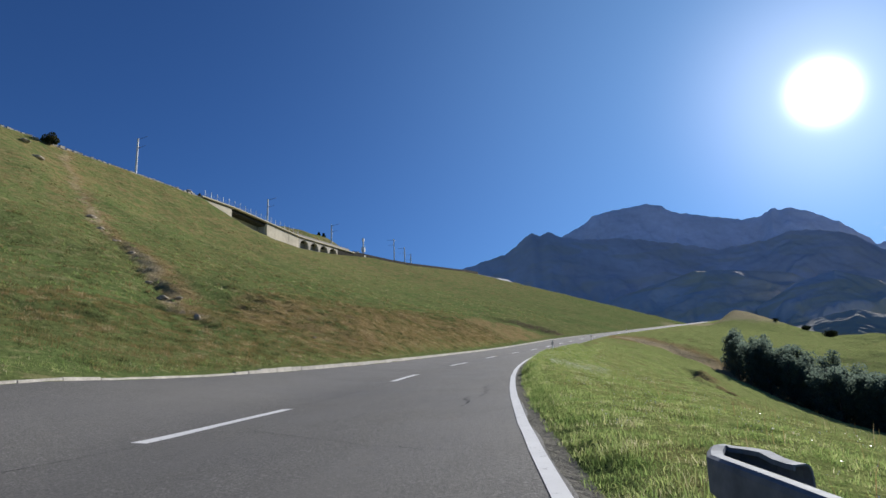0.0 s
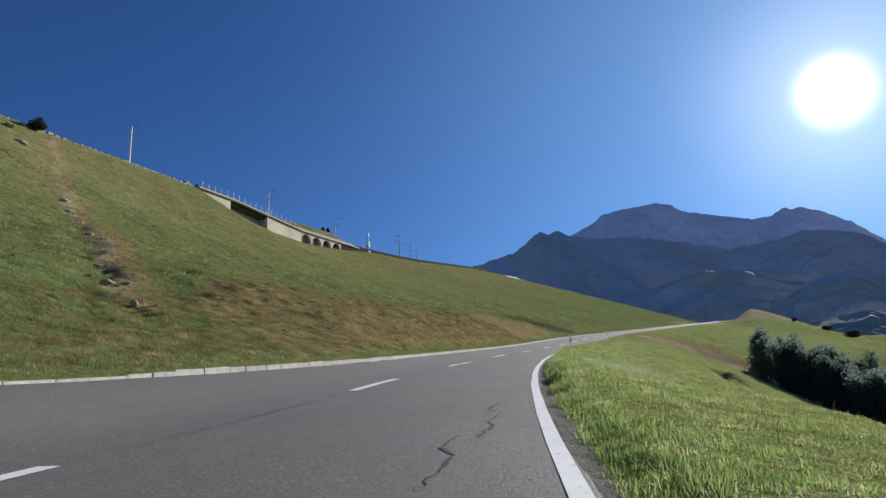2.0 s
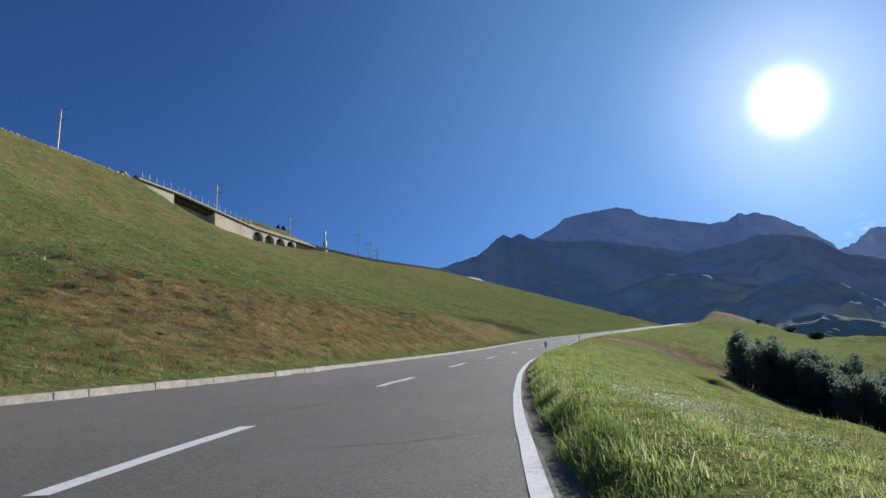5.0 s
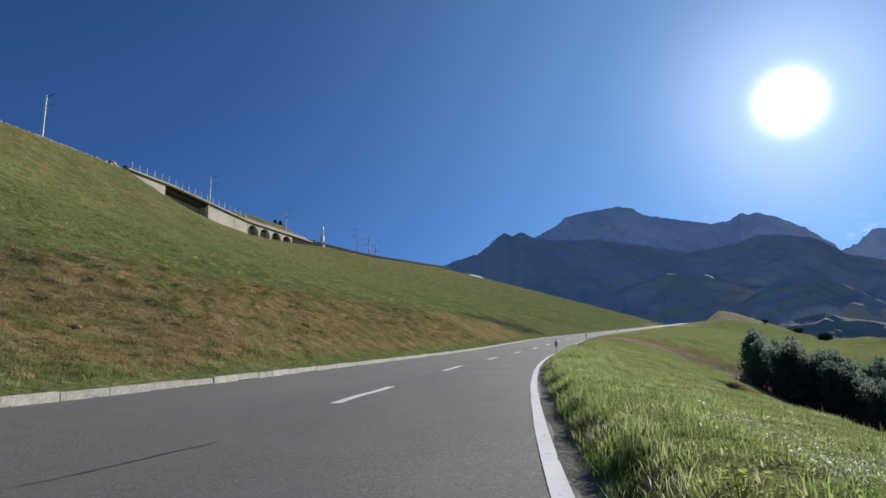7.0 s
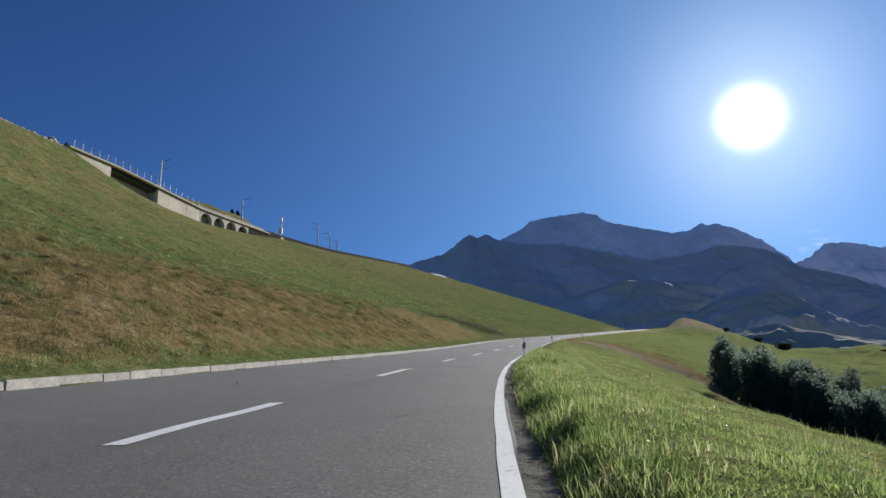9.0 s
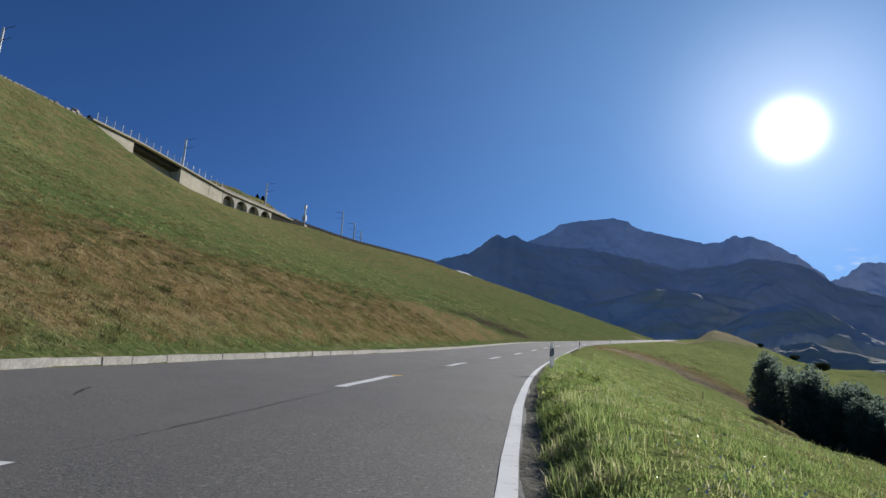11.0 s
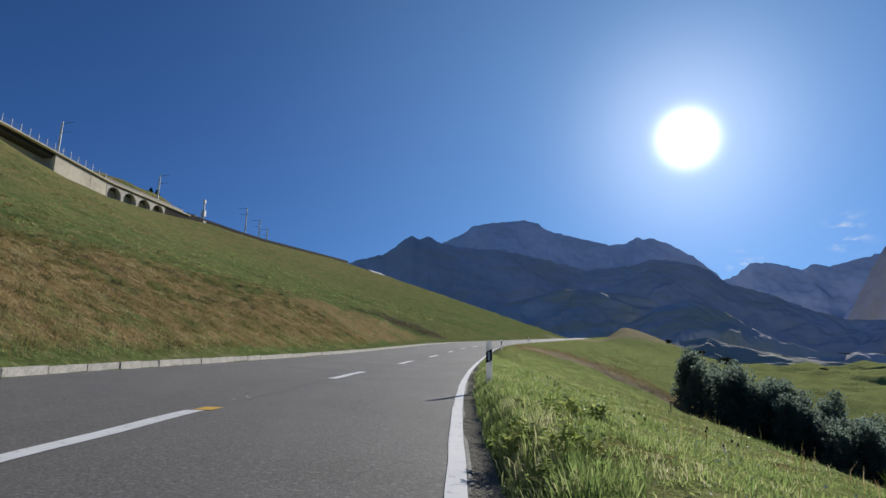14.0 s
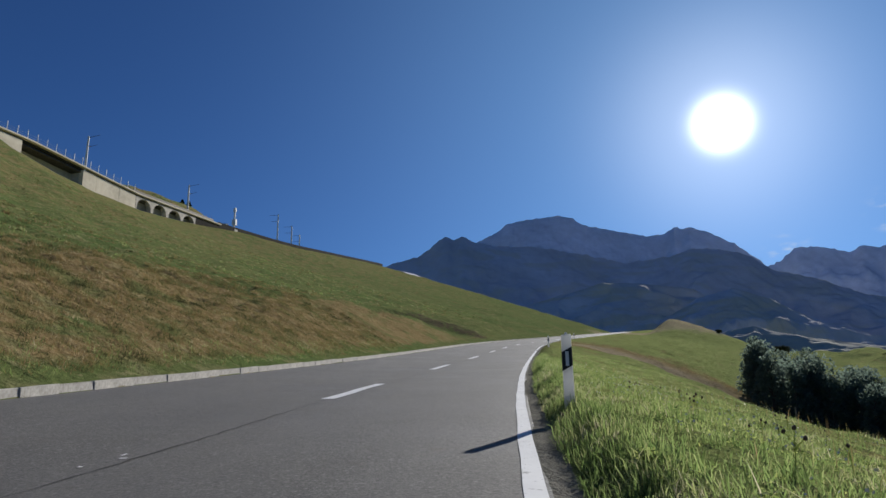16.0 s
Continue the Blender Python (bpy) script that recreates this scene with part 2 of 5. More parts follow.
# ---- materials ----
class Mat:
    """A node material under construction."""

    def __init__(self, name, rough=0.8, metal=0.0, spec=0.3):
        self.m = bpy.data.materials.new(name)
        self.m.use_nodes = True
        self.n, self.l = self.m.node_tree.nodes, self.m.node_tree.links
        self.b = self.n["Principled BSDF"]
        self.b.inputs["Roughness"].default_value = rough
        self.b.inputs["Metallic"].default_value = metal
        self.b.inputs["Specular IOR Level"].default_value = spec
        self.tc = self.n.new("ShaderNodeTexCoord").outputs["Object"]

    def noise(self, scale, detail=4.0, rough=0.55, stretch=None, distort=0.0):
        t = self.n.new("ShaderNodeTexNoise")
        t.inputs["Scale"].default_value = scale
        t.inputs["Detail"].default_value = detail
        t.inputs["Roughness"].default_value = rough
        t.inputs["Distortion"].default_value = distort
        src = self.tc
        if stretch:
            mp = self.n.new("ShaderNodeMapping")
            mp.inputs["Scale"].default_value = stretch
            self.l.new(src, mp.inputs[0])
            src = mp.outputs[0]
        self.l.new(src, t.inputs["Vector"])
        return t.outputs["Fac"]

    def ramp(self, fac, stops):
        r = self.n.new("ShaderNodeValToRGB")
        while len(r.color_ramp.elements) < len(stops):
            r.color_ramp.elements.new(0.5)
        for el, (p, c) in zip(r.color_ramp.elements, stops):
            el.position = p
            el.color = (*c, 1) if len(c) == 3 else c
        self.l.new(fac, r.inputs[0])
        return r.outputs[0]

    def mix(self, fac, a, b, mode="MIX"):
        x = self.n.new("ShaderNodeMix")
        x.data_type, x.blend_type = "RGBA", mode
        for v, i in ((fac, 0), (a, 6), (b, 7)):
            if isinstance(v, (int, float)):
                x.inputs[i].default_value = v
            elif isinstance(v, tuple):
                x.inputs[i].default_value = (*v, 1)
            else:
                self.l.new(v, x.inputs[i])
        return x.outputs[2]

    def math(self, op, a, b=0.0):
        x = self.n.new("ShaderNodeMath")
        x.operation = op
        for v, i in ((a, 0), (b, 1)):
            if isinstance(v, (int, float)):
                x.inputs[i].default_value = v
            else:
                self.l.new(v, x.inputs[i])
        return x.outputs[0]

    def attr(self, name):
        a = self.n.new("ShaderNodeAttribute")
        a.attribute_name = name
        return a.outputs["Fac"]

    def random(self):
        return self.n.new("ShaderNodeObjectInfo").outputs["Random"]

    def island(self):
        return self.n.new("ShaderNodeNewGeometry").outputs["Random Per Island"]

    def color(self, c):
        if isinstance(c, tuple):
            self.b.inputs["Base Color"].default_value = (*c, 1)
        else:
            self.l.new(c, self.b.inputs["Base Color"])
        return self

    def roughness(self, v):
        self.l.new(v, self.b.inputs["Roughness"])
        return self

    def bump(self, h, strength=0.4, dist=0.02):
        b = self.n.new("ShaderNodeBump")
        b.inputs["Strength"].default_value = strength
        b.inputs["Distance"].default_value = dist
        self.l.new(h, b.inputs["Height"])
        self.l.new(b.outputs[0], self.b.inputs["Normal"])
        return self


def meadow_material():
    k = Mat("meadow_grass", 0.95, spec=0.0)
    fine, mid, big = k.noise(9, 6, 0.7), k.noise(0.9, 5, 0.6), k.noise(0.09, 4)
    green = k.ramp(fine, [(0.3, (0.066, 0.080, 0.027)), (0.5, (0.115, 0.134, 0.046)), (0.72, (0.18, 0.20, 0.08))])
    lush = k.ramp(fine, [(0.3, (0.053, 0.086, 0.026)), (0.7, (0.125, 0.175, 0.055))])
    dry = k.ramp(fine, [(0.28, (0.10, 0.072, 0.036)), (0.5, (0.22, 0.153, 0.072)), (0.75, (0.36, 0.27, 0.145))])
    c = k.mix(k.ramp(big, [(0.42, (0, 0, 0)), (0.62, (1, 1, 1))]), green, lush)
    valley_green = k.ramp(fine, [(0.3, (0.13, 0.165, 0.05)), (0.5, (0.21, 0.25, 0.08)), (0.72, (0.30, 0.335, 0.12))])
    c = k.mix(k.attr("valley_green"), c, valley_green)
    streak = k.noise(0.5, 5, 0.65, (1.6, 0.35, 1.6), 0.6)
    patch = k.math("ADD", k.math("MULTIPLY", k.math("SUBTRACT", mid, 0.5), 1.3), k.attr("dry"))
    patch = k.math("ADD", patch, k.math("MULTIPLY", k.math("SUBTRACT", streak, 0.5), 1.1))
    c = k.mix(k.ramp(patch, [(0.30, (0, 0, 0)), (0.75, (1, 1, 1))]), c, dry)
    sand = k.math("ADD", k.attr("sand"), k.math("MULTIPLY", k.math("SUBTRACT", k.noise(0.6, 5, 0.65), 0.5), 0.8))
    c = k.mix(k.ramp(sand, [(0.3, (0, 0, 0)), (0.75, (0.85, 0.85, 0.85))]), c, k.ramp(fine, [(0.3, (0.25, 0.195, 0.125)), (0.7, (0.45, 0.37, 0.26))]))
    # dry flecks and dark tufts
    for sc, amt in ((4.5, 0.55), (0.8, 0.4)):
        fl = k.noise(sc, 2, 0.5, None, 0.5)
        c = k.mix(k.math("MULTIPLY", k.ramp(fl, [(0.60, (0, 0, 0)), (0.70, (1, 1, 1))]), amt), c, (0.30, 0.26, 0.135))
        c = k.mix(k.math("MULTIPLY", k.ramp(fl, [(0.30, (1, 1, 1)), (0.40, (0, 0, 0))]), amt), c, (0.05, 0.06, 0.022))
    soil = k.ramp(k.math("ADD", k.attr("soil"), k.math("MULTIPLY", k.math("SUBTRACT", k.noise(1.6, 6, 0.7), 0.5), 1.2)), [(0.5, (0, 0, 0)), (0.7, (1, 1, 1))])
    c = k.mix(soil, c, k.ramp(fine, [(0.3, (0.05, 0.038, 0.027)), (0.7, (0.15, 0.115, 0.078))]))
    # fine gravel beside the paving
    grit = k.ramp(k.math("ADD", k.attr("grit"), k.math("MULTIPLY", k.math("SUBTRACT", k.noise(7, 5, 0.7), 0.5), 0.7)), [(0.5, (0, 0, 0)), (0.65, (1, 1, 1))])
    c = k.mix(grit, c, k.ramp(k.noise(60, 4, 0.8), [(0.35, (0.11, 0.104, 0.095)), (0.5, (0.19, 0.18, 0.165)), (0.68, (0.32, 0.30, 0.27))]))
    k.color(c)
    h = k.math("ADD", k.math("MULTIPLY", fine, 0.5), k.noise(2.6, 5, 0.65))
    h = k.math("ADD", h, k.math("MULTIPLY", k.noise(0.3, 4, 0.6), 2.5))
    k.bump(h, 0.9, 0.2)
    # the nap of standing blades shines against the light
    k.b.inputs["Sheen Weight"].default_value = 0.10
    k.b.inputs["Sheen Roughness"].default_value = 0.45
    k.b.inputs["Sheen Tint"].default_value = (0.80, 0.85, 0.42, 1)
    return k.m


def asphalt_material():
    k = Mat("asphalt", 0.75, spec=0.3)
    grit, mid, big = k.noise(70, 4, 0.8), k.noise(4, 5, 0.6), k.noise(0.5, 4)
    c = k.ramp(grit, [(0.32, (0.056, 0.054, 0.050)), (0.5, (0.120, 0.116, 0.108)), (0.68, (0.25, 0.24, 0.222))])
    c = k.mix(k.ramp(mid, [(0.35, (0.35, 0.35, 0.35)), (0.65, (0, 0, 0))]), c, (0.091, 0.088, 0.082))
    # pale and dark stones of the worn aggregate
    stone = k.noise(34, 2, 0.5)
    c = k.mix(k.ramp(stone, [(0.62, (0, 0, 0)), (0.68, (0.5, 0.5, 0.5))]), c, (0.30, 0.29, 0.28))
    c = k.mix(k.ramp(stone, [(0.33, (0.5, 0.5, 0.5)), (0.38, (0, 0, 0))]), c, (0.035, 0.035, 0.036))
    # wheel tracks polished by traffic, long streaks along the road
    c = k.mix(k.ramp(k.noise(1.0, 4, 0.6, (0.9, 0.05, 1)), [(0.4, (0, 0, 0)), (0.7, (0.5, 0.5, 0.5))]), c, (0.152, 0.147, 0.137))
    # faint rusty and damp stains
    c = k.mix(k.ramp(k.noise(1.7, 5, 0.7), [(0.6, (0, 0, 0)), (0.75, (0.35, 0.35, 0.35))]), c, (0.13, 0.105, 0.085))
    k.color(c)
    k.roughness(k.ramp(big, [(0.3, (0.66, 0.66, 0.66)), (0.7, (0.88, 0.88, 0.88))]))
    k.bump(k.math("ADD", grit, k.math("MULTIPLY", stone, 0.6)), 0.9, 0.008)
    return k.m


def paint_material(name, rgb):
    k = Mat(name, 0.65, spec=0.4)
    worn = k.ramp(k.noise(14, 6, 0.75), [(0.34, (1, 1, 1)), (0.42, (0, 0, 0))])
    dirty = tuple(v * 0.72 for v in rgb)
    c = k.mix(k.noise(3, 5), rgb, dirty)
    c = k.mix(k.math("MULTIPLY", worn, 0.75), c, (0.16, 0.157, 0.15))
    k.color(c).bump(k.noise(90, 3), 0.25, 0.003)
    return k.m


def speckled(name, dark, light, scale=8, rough=0.85, bump=0.4, dist=0.02, metal=0.0, spec=0.3, vary=False):
    k = Mat(name, rough, metal, spec)
    f = k.noise(scale, 6, 0.65)
    c = k.ramp(f, [(0.3, dark), (0.7, light)])
    if vary:
        v = k.ramp(k.random(), [(0, (0.88, 0.88, 0.88)), (1, (1.08, 1.07, 1.05))])
        c = k.mix(1.0, c, v, "MULTIPLY")
    stain = k.ramp(k.noise(scale * 0.12, 4), [(0.35, (0.75, 0.75, 0.74)), (0.65, (1, 1, 1))])
    c = k.mix(1.0, c, stain, "MULTIPLY")
    k.color(c).bump(f, bump, dist)
    return k.m


def leaf_material(name, stops, trans=0.25, clump=0.0):
    k = Mat(name, 0.75, spec=0.05)
    tone = k.island()
    if clump:
        # neighbours in one tuft share their tone
        drift = k.math("MULTIPLY", k.math("SUBTRACT", k.noise(clump, 3, 0.6), 0.5), 2.6)
        tone = k.math("ADD", k.math("MULTIPLY", tone, 0.6), k.math("ADD", drift, 0.2))
    k.color(k.ramp(tone, stops))
    if trans:
        mixer = k.n.new("ShaderNodeMixShader")
        tr = k.n.new("ShaderNodeBsdfTranslucent")
        k.l.new(k.b.inputs["Base Color"].links[0].from_socket, tr.inputs["Color"])
        mixer.inputs[0].default_value = trans
        out = k.n["Material Output"]
        k.l.new(k.b.outputs[0], mixer.inputs[1])
        k.l.new(tr.outputs[0], mixer.inputs[2])
        k.l.new(mixer.outputs[0], out.inputs["Surface"])
    return k.m


def mountain_material(name, turf, rock, lit_ledge=0.0):
    """Rock and thin turf in broad patches, streaked by gullies; pale bands painted across it stand in for sunlit
    ledges.
    """
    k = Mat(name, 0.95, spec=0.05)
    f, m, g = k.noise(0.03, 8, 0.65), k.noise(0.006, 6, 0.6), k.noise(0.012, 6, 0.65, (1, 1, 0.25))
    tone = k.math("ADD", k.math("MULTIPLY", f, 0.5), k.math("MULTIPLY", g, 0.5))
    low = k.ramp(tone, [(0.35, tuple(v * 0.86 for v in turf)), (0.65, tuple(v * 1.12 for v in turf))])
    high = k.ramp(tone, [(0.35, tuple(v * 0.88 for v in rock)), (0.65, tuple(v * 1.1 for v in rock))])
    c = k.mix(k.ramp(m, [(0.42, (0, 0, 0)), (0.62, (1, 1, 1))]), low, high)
    if lit_ledge:
        # sunlight on the ledges, put into the colour as stretched tan bands
        band = k.math("ADD", k.noise(0.009, 7, 0.6, (1, 1, 3.2), 0.6), k.math("MULTIPLY", k.math("SUBTRACT", f, 0.5), 0.25))
        c = k.mix(k.math("MULTIPLY", k.ramp(band, [(0.50, (0, 0, 0)), (0.60, (1, 1, 1))]), lit_ledge), c, (0.56, 0.50, 0.39))
    k.color(c)
    k.bump(k.noise(0.06, 7, 0.7), 0.35, 5)
    return k.m


MEADOW = meadow_material()
ASPHALT = asphalt_material()
WHITE_PAINT = paint_material("worn_white_road_paint", (0.80, 0.80, 0.79))
YELLOW_PAINT = paint_material("yellow_road_paint", (0.75, 0.46, 0.04))
TAR = speckled("tar_seal", (0.018, 0.017, 0.017), (0.04, 0.038, 0.037), 30, 0.7, 0.3, 0.005)
KERB = speckled("granite_kerb", (0.36, 0.34, 0.30), (0.58, 0.55, 0.50), 22, 0.85, 0.5, 0.012, vary=True)
CONCRETE = speckled("weathered_concrete", (0.56, 0.53, 0.46), (0.76, 0.73, 0.65), 1.6, 0.9, 0.3, 0.03)
PALE_CONCRETE = speckled("pale_cream_concrete", (0.72, 0.63, 0.48), (0.90, 0.82, 0.66), 1.2, 0.9, 0.3, 0.03)
PALE_MASONRY = speckled("pale_stone_masonry", (0.52, 0.47, 0.40), (0.78, 0.72, 0.62), 2.2, 0.92, 0.7, 0.05)
STEEL = speckled("galvanised_steel", (0.17, 0.19, 0.22), (0.28, 0.31, 0.35), 12, 0.78, 0.2, 0.004, metal=0.25, spec=0.2)
EDGE_STONE = speckled("pale_edging_stone", (0.34, 0.32, 0.29), (0.60, 0.57, 0.52), 3, 0.9, 0.5, 0.03, vary=True)
POLE = speckled("pale_grey_mast", (0.70, 0.70, 0.69), (0.84, 0.84, 0.82), 5, 0.6, 0.1, 0.004)
DARK_STONE = speckled("damp_dark_stone", (0.03, 0.028, 0.025), (0.08, 0.075, 0.065), 3, 0.95, 0.5, 0.05, spec=0.05)
DARK_STEEL = speckled("dark_rail_steel", (0.05, 0.045, 0.04), (0.10, 0.09, 0.08), 9, 0.6, 0.2, 0.01, metal=0.5)
BALLAST = speckled("track_ballast", (0.07, 0.065, 0.06), (0.2, 0.19, 0.175), 9, 0.95, 0.9, 0.08)
ROCK = speckled("lichen_grey_rock", (0.28, 0.235, 0.18), (0.50, 0.43, 0.34), 5, 0.9, 0.7, 0.05)
WHITE_PLASTIC = speckled("white_plastic", (0.74, 0.74, 0.73), (0.86, 0.86, 0.85), 6, 0.45, 0.05, 0.002)
POST_PLASTIC = leaf_material("white_post_plastic", [(0.0, (0.78, 0.78, 0.77)), (1.0, (0.82, 0.82, 0.81))], 0.5)
BLACK_PLASTIC = speckled("black_band", (0.018, 0.018, 0.02), (0.03, 0.03, 0.033), 8, 0.5, 0.05, 0.002)
WOOD = speckled("grey_weathered_wood", (0.13, 0.11, 0.09), (0.27, 0.23, 0.19), 14, 0.85, 0.4, 0.01)
BARK = speckled("bark", (0.05, 0.042, 0.035), (0.14, 0.12, 0.10), 10, 0.9, 0.6, 0.03)
ROOF = speckled("pale_sheet_roof", (0.55, 0.55, 0.56), (0.70, 0.70, 0.71), 2, 0.5, 0.1, 0.01)
RED_PAINT = speckled("faded_red_panel", (0.30, 0.04, 0.03), (0.42, 0.07, 0.05), 5, 0.6, 0.1, 0.005)
BLADES = leaf_material("fresh_grass_blades", [(0.0, (0.12, 0.185, 0.055)), (0.3, (0.21, 0.295, 0.09)), (0.6, (0.30, 0.375, 0.13)), (0.85, (0.42, 0.43, 0.19)), (1.0, (0.54, 0.50, 0.33))], 0.65, 2.6)
DRY_BLADES = leaf_material("dry_autumn_grass", [(0.0, (0.045, 0.055, 0.022)), (0.4, (0.19, 0.195, 0.075)), (0.65, (0.27, 0.195, 0.085)), (0.88, (0.37, 0.265, 0.125)), (1.0, (0.5, 0.42, 0.25))], 0.45, 1.1)
ALDER = leaf_material("alder_leaves", [(0.0, (0.11, 0.155, 0.125)), (0.85, (0.15, 0.195, 0.16)), (1.0, (0.19, 0.235, 0.19))], 0.75)
DARK_LEAF = leaf_material("dark_shrub_leaves", [(0.0, (0.035, 0.042, 0.022)), (1.0, (0.08, 0.085, 0.045))], 0.2)
SPRUCE = leaf_material("dark_spruce_needles", [(0.0, (0.014, 0.026, 0.012)), (1.0, (0.035, 0.055, 0.022))], 0.1)
SEED_HEAD = speckled("brown_seed_head", (0.06, 0.04, 0.035), (0.16, 0.11, 0.09), 60, 0.9, 0.5, 0.004)
WEED = leaf_material("broad_weed_leaves", [(0.0, (0.20, 0.27, 0.07)), (1.0, (0.42, 0.46, 0.15))], 0.65)
SILVER_LEAF = leaf_material("silvery_herb_leaves", [(0.0, (0.22, 0.26, 0.15)), (0.6, (0.36, 0.40, 0.27)), (1.0, (0.78, 0.78, 0.68))], 0.6)
# slope colours lifted far above real turf, so haze over shaded faces is painted in
SPUR_TURF = mountain_material("hazed_alpine_turf", (0.52, 0.49, 0.46), (0.58, 0.56, 0.58), 0.95)
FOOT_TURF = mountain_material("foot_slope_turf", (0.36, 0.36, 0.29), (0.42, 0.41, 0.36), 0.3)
MOUNTAIN = mountain_material("hazed_mountain_rock_and_turf", (0.54, 0.51, 0.53), (0.60, 0.58, 0.63), 0.45)
# distance haze painted into the rock: paler and bluer than the nearer slopes
HAZED_ROCK = mountain_material("hazed_summit_rock", (0.64, 0.66, 0.74), (0.71, 0.73, 0.82))

# ---- ground: one sheet from the road to the horizon ----
def stations(*runs):
    out = []
    for a, b, n in runs:
        out += list(np.linspace(a, b, n, endpoint=False))
    return np.array(out)


ys = np.concatenate([stations((-900, -100, 10), (-100, -10, 30), (-10, 6, 24), (6, 19, 30), (19, 24, 30), (24, 70, 110), (70, 130, 80), (130, 270, 90), (270, 420, 30)),
                     np.geomspace(420, 3600, 26)])
dl = np.concatenate([[0.0, 0.02, 0.06, 0.15], stations((0.3, 22, 62), (22, 112, 96), (112, 170, 16)), np.geomspace(170, 2600, 12)])
ur = np.concatenate([[0.115, 0.15, 0.21, 0.26, 0.31, 0.37], stations((0.48, 12, 46), (12, 60, 46), (60, 170, 50)), np.geomspace(170, 2600, 16)])
mid = np.linspace(0, 1, 8)[1:-1]
Y = np.repeat(ys[:, None], len(dl) + len(mid) + len(ur), 1)
E, WD = edge(ys)[:, None], width(ys)[:, None]
X = np.concatenate([E - WD - dl[::-1], E - WD * (1 - mid), E + ur], 1)
Z = ground(X, Y)
inside = np.zeros(X.shape, bool)
inside[:, len(dl):len(dl) + len(mid)] = True
Z = np.where(inside, Z - 0.12, Z)
meadow = sheet("ground", tilted(X, Y, Z), grid_faces(*X.shape), MEADOW)
U, D = X - E, E - width(ys)[:, None] - X
bank = smooth(24, 33, Y) * (1 - smooth(75, 125, Y))
crest = 7.0 + 2.5 * lumps(X, Y, 30, 2, 8) - 4 * smooth(60, 120, Y)
dry = 0.80 * bank * smooth(0.25, 1.0, D) * (1 - smooth(crest, crest + 2.5, D))
dry = dry + bank * smooth(0.25, 1.0, D) * (1 - smooth(crest, crest + 2.5, D)) * (0.28 * lumps(X + 0.6 * Y, Y, 3.4, 3, 23) - 0.08)
dry = np.maximum(dry, 0.24 * smooth(20, 60, D) + 0.2 * (D > 2))
gl = X - (-8.0 - (Y - 24) * 0.93) - 0.9 * lumps(X * 0.3, Y, 7, 3, 17)
gul = smooth(3, 8, D) * (1 - smooth(115, 140, Y)) * smooth(14, 22, Y)
dry = np.maximum(dry, 0.8 * gul * np.exp(-((gl - 1.6) / 1.9) ** 2))
dry = np.maximum(dry, 0.5 * gul * smooth(-9, -3, gl) * (1 - smooth(-1, 1, gl)) * smooth(36, 60, Y))
rim = 10.7 + 1.2 * lumps(X * 0.2, Y, 14, 2, 19)
broken = smooth(-0.8, 0.3, lumps(X * 0.3, Y, 10, 2, 20)) * smooth(9, 16, Y) * (1 - smooth(62, 78, Y))
RD, RA = runnel(X, Y)
verge = 0.18 + 0.14 * (1 - smooth(3, 9, U)) + 0.1 * smooth(15, 60, U) + 0.95 * np.exp(-((RD - 2.4) / (5.4 - 0.12 * np.clip(RA, 0, 24))) ** 2) * (1 - smooth(24, 34, RA)) * smooth(0.6, 2.0, U)
dry = np.where(U > 0, np.maximum(verge, 0.7 * broken * np.exp(-((U - rim) / 1.3) ** 2)), dry)
sand = 0.95 * np.exp(-(((X - 56) / 18) ** 2 + ((Y - 212) / 26) ** 2) ** 2)
sand = np.maximum(sand, 0.85 * np.exp(-((RD - 2.4) / 3.0) ** 2) * (1 - smooth(20, 28, RA)) * smooth(0.8, 3, U))
sand = np.maximum(sand, 0.72 * gul * np.exp(-((gl - 1.0) / 0.9) ** 2) * (0.9 + 0.3 * lumps(X, Y, 5.0, 2, 27)))
dry = np.maximum(dry, 0.5 * np.exp(-(((X - 60) / 12) ** 2 + ((Y - 212) / 22) ** 2) ** 2))
soil = 0.45 * gul * np.exp(-((gl + 0.1) / 0.55) ** 2) * (0.85 + 0.2 * lumps(X, Y, 4.5, 2, 24))
soil = np.maximum(soil, 0.72 * (U > 0) * broken * np.exp(-((U - rim + 0.25) / 0.6) ** 2))
CUT = Y - 102.6 - 0.35 * (6.5 - X) + 0.8 * lumps(X, Y, 6, 2, 28)
soil = np.maximum(soil, 0.72 * np.exp(-(CUT / 3.4) ** 2) * smooth(-10, 1, X) * smooth(0.2, 1.0, D))
grit = 1.15 * (U > 0) * (1 - smooth(0.2, 0.33, U))
soil = np.maximum(soil, 0.15 * np.exp(-((RD + 0.6) / 0.9) ** 2) * smooth(6, 11, RA) * (1 - smooth(22, 30, RA)) * (U > 0))
attribute(meadow, "dry", dry)
attribute(meadow, "soil", soil)
attribute(meadow, "sand", sand)
attribute(meadow, "grit", grit)
# the valley side takes a lighter, yellower green
attribute(meadow, "valley_green", smooth(0.2, 1.0, U))
tagged(meadow, "green alpine meadow with dry brown grass patches", "meadow", kind="structure")

# ---- road ----
ry = np.concatenate([stations((-60, 0, 20), (0, 19, 40), (19, 23.5, 36), (23.5, 75, 110)), np.linspace(75, 330, 90)])
rc = np.linspace(0, 1, 22)
RY = np.repeat(ry[:, None], len(rc) + 4, 1)
EE, WW = edge(ry)[:, None], width(ry)[:, None]
RX = np.concatenate([EE - WW * (1 - rc), EE + np.array([[0.098, 0.102, 0.11, 0.128]])], 1)
RZ = road_z(RY) + fall(RY) * smooth(0.5, 1.0, (EE - RX) / WW) + 0.006 * lumps(RX, RY, 3.5, 2, 9)
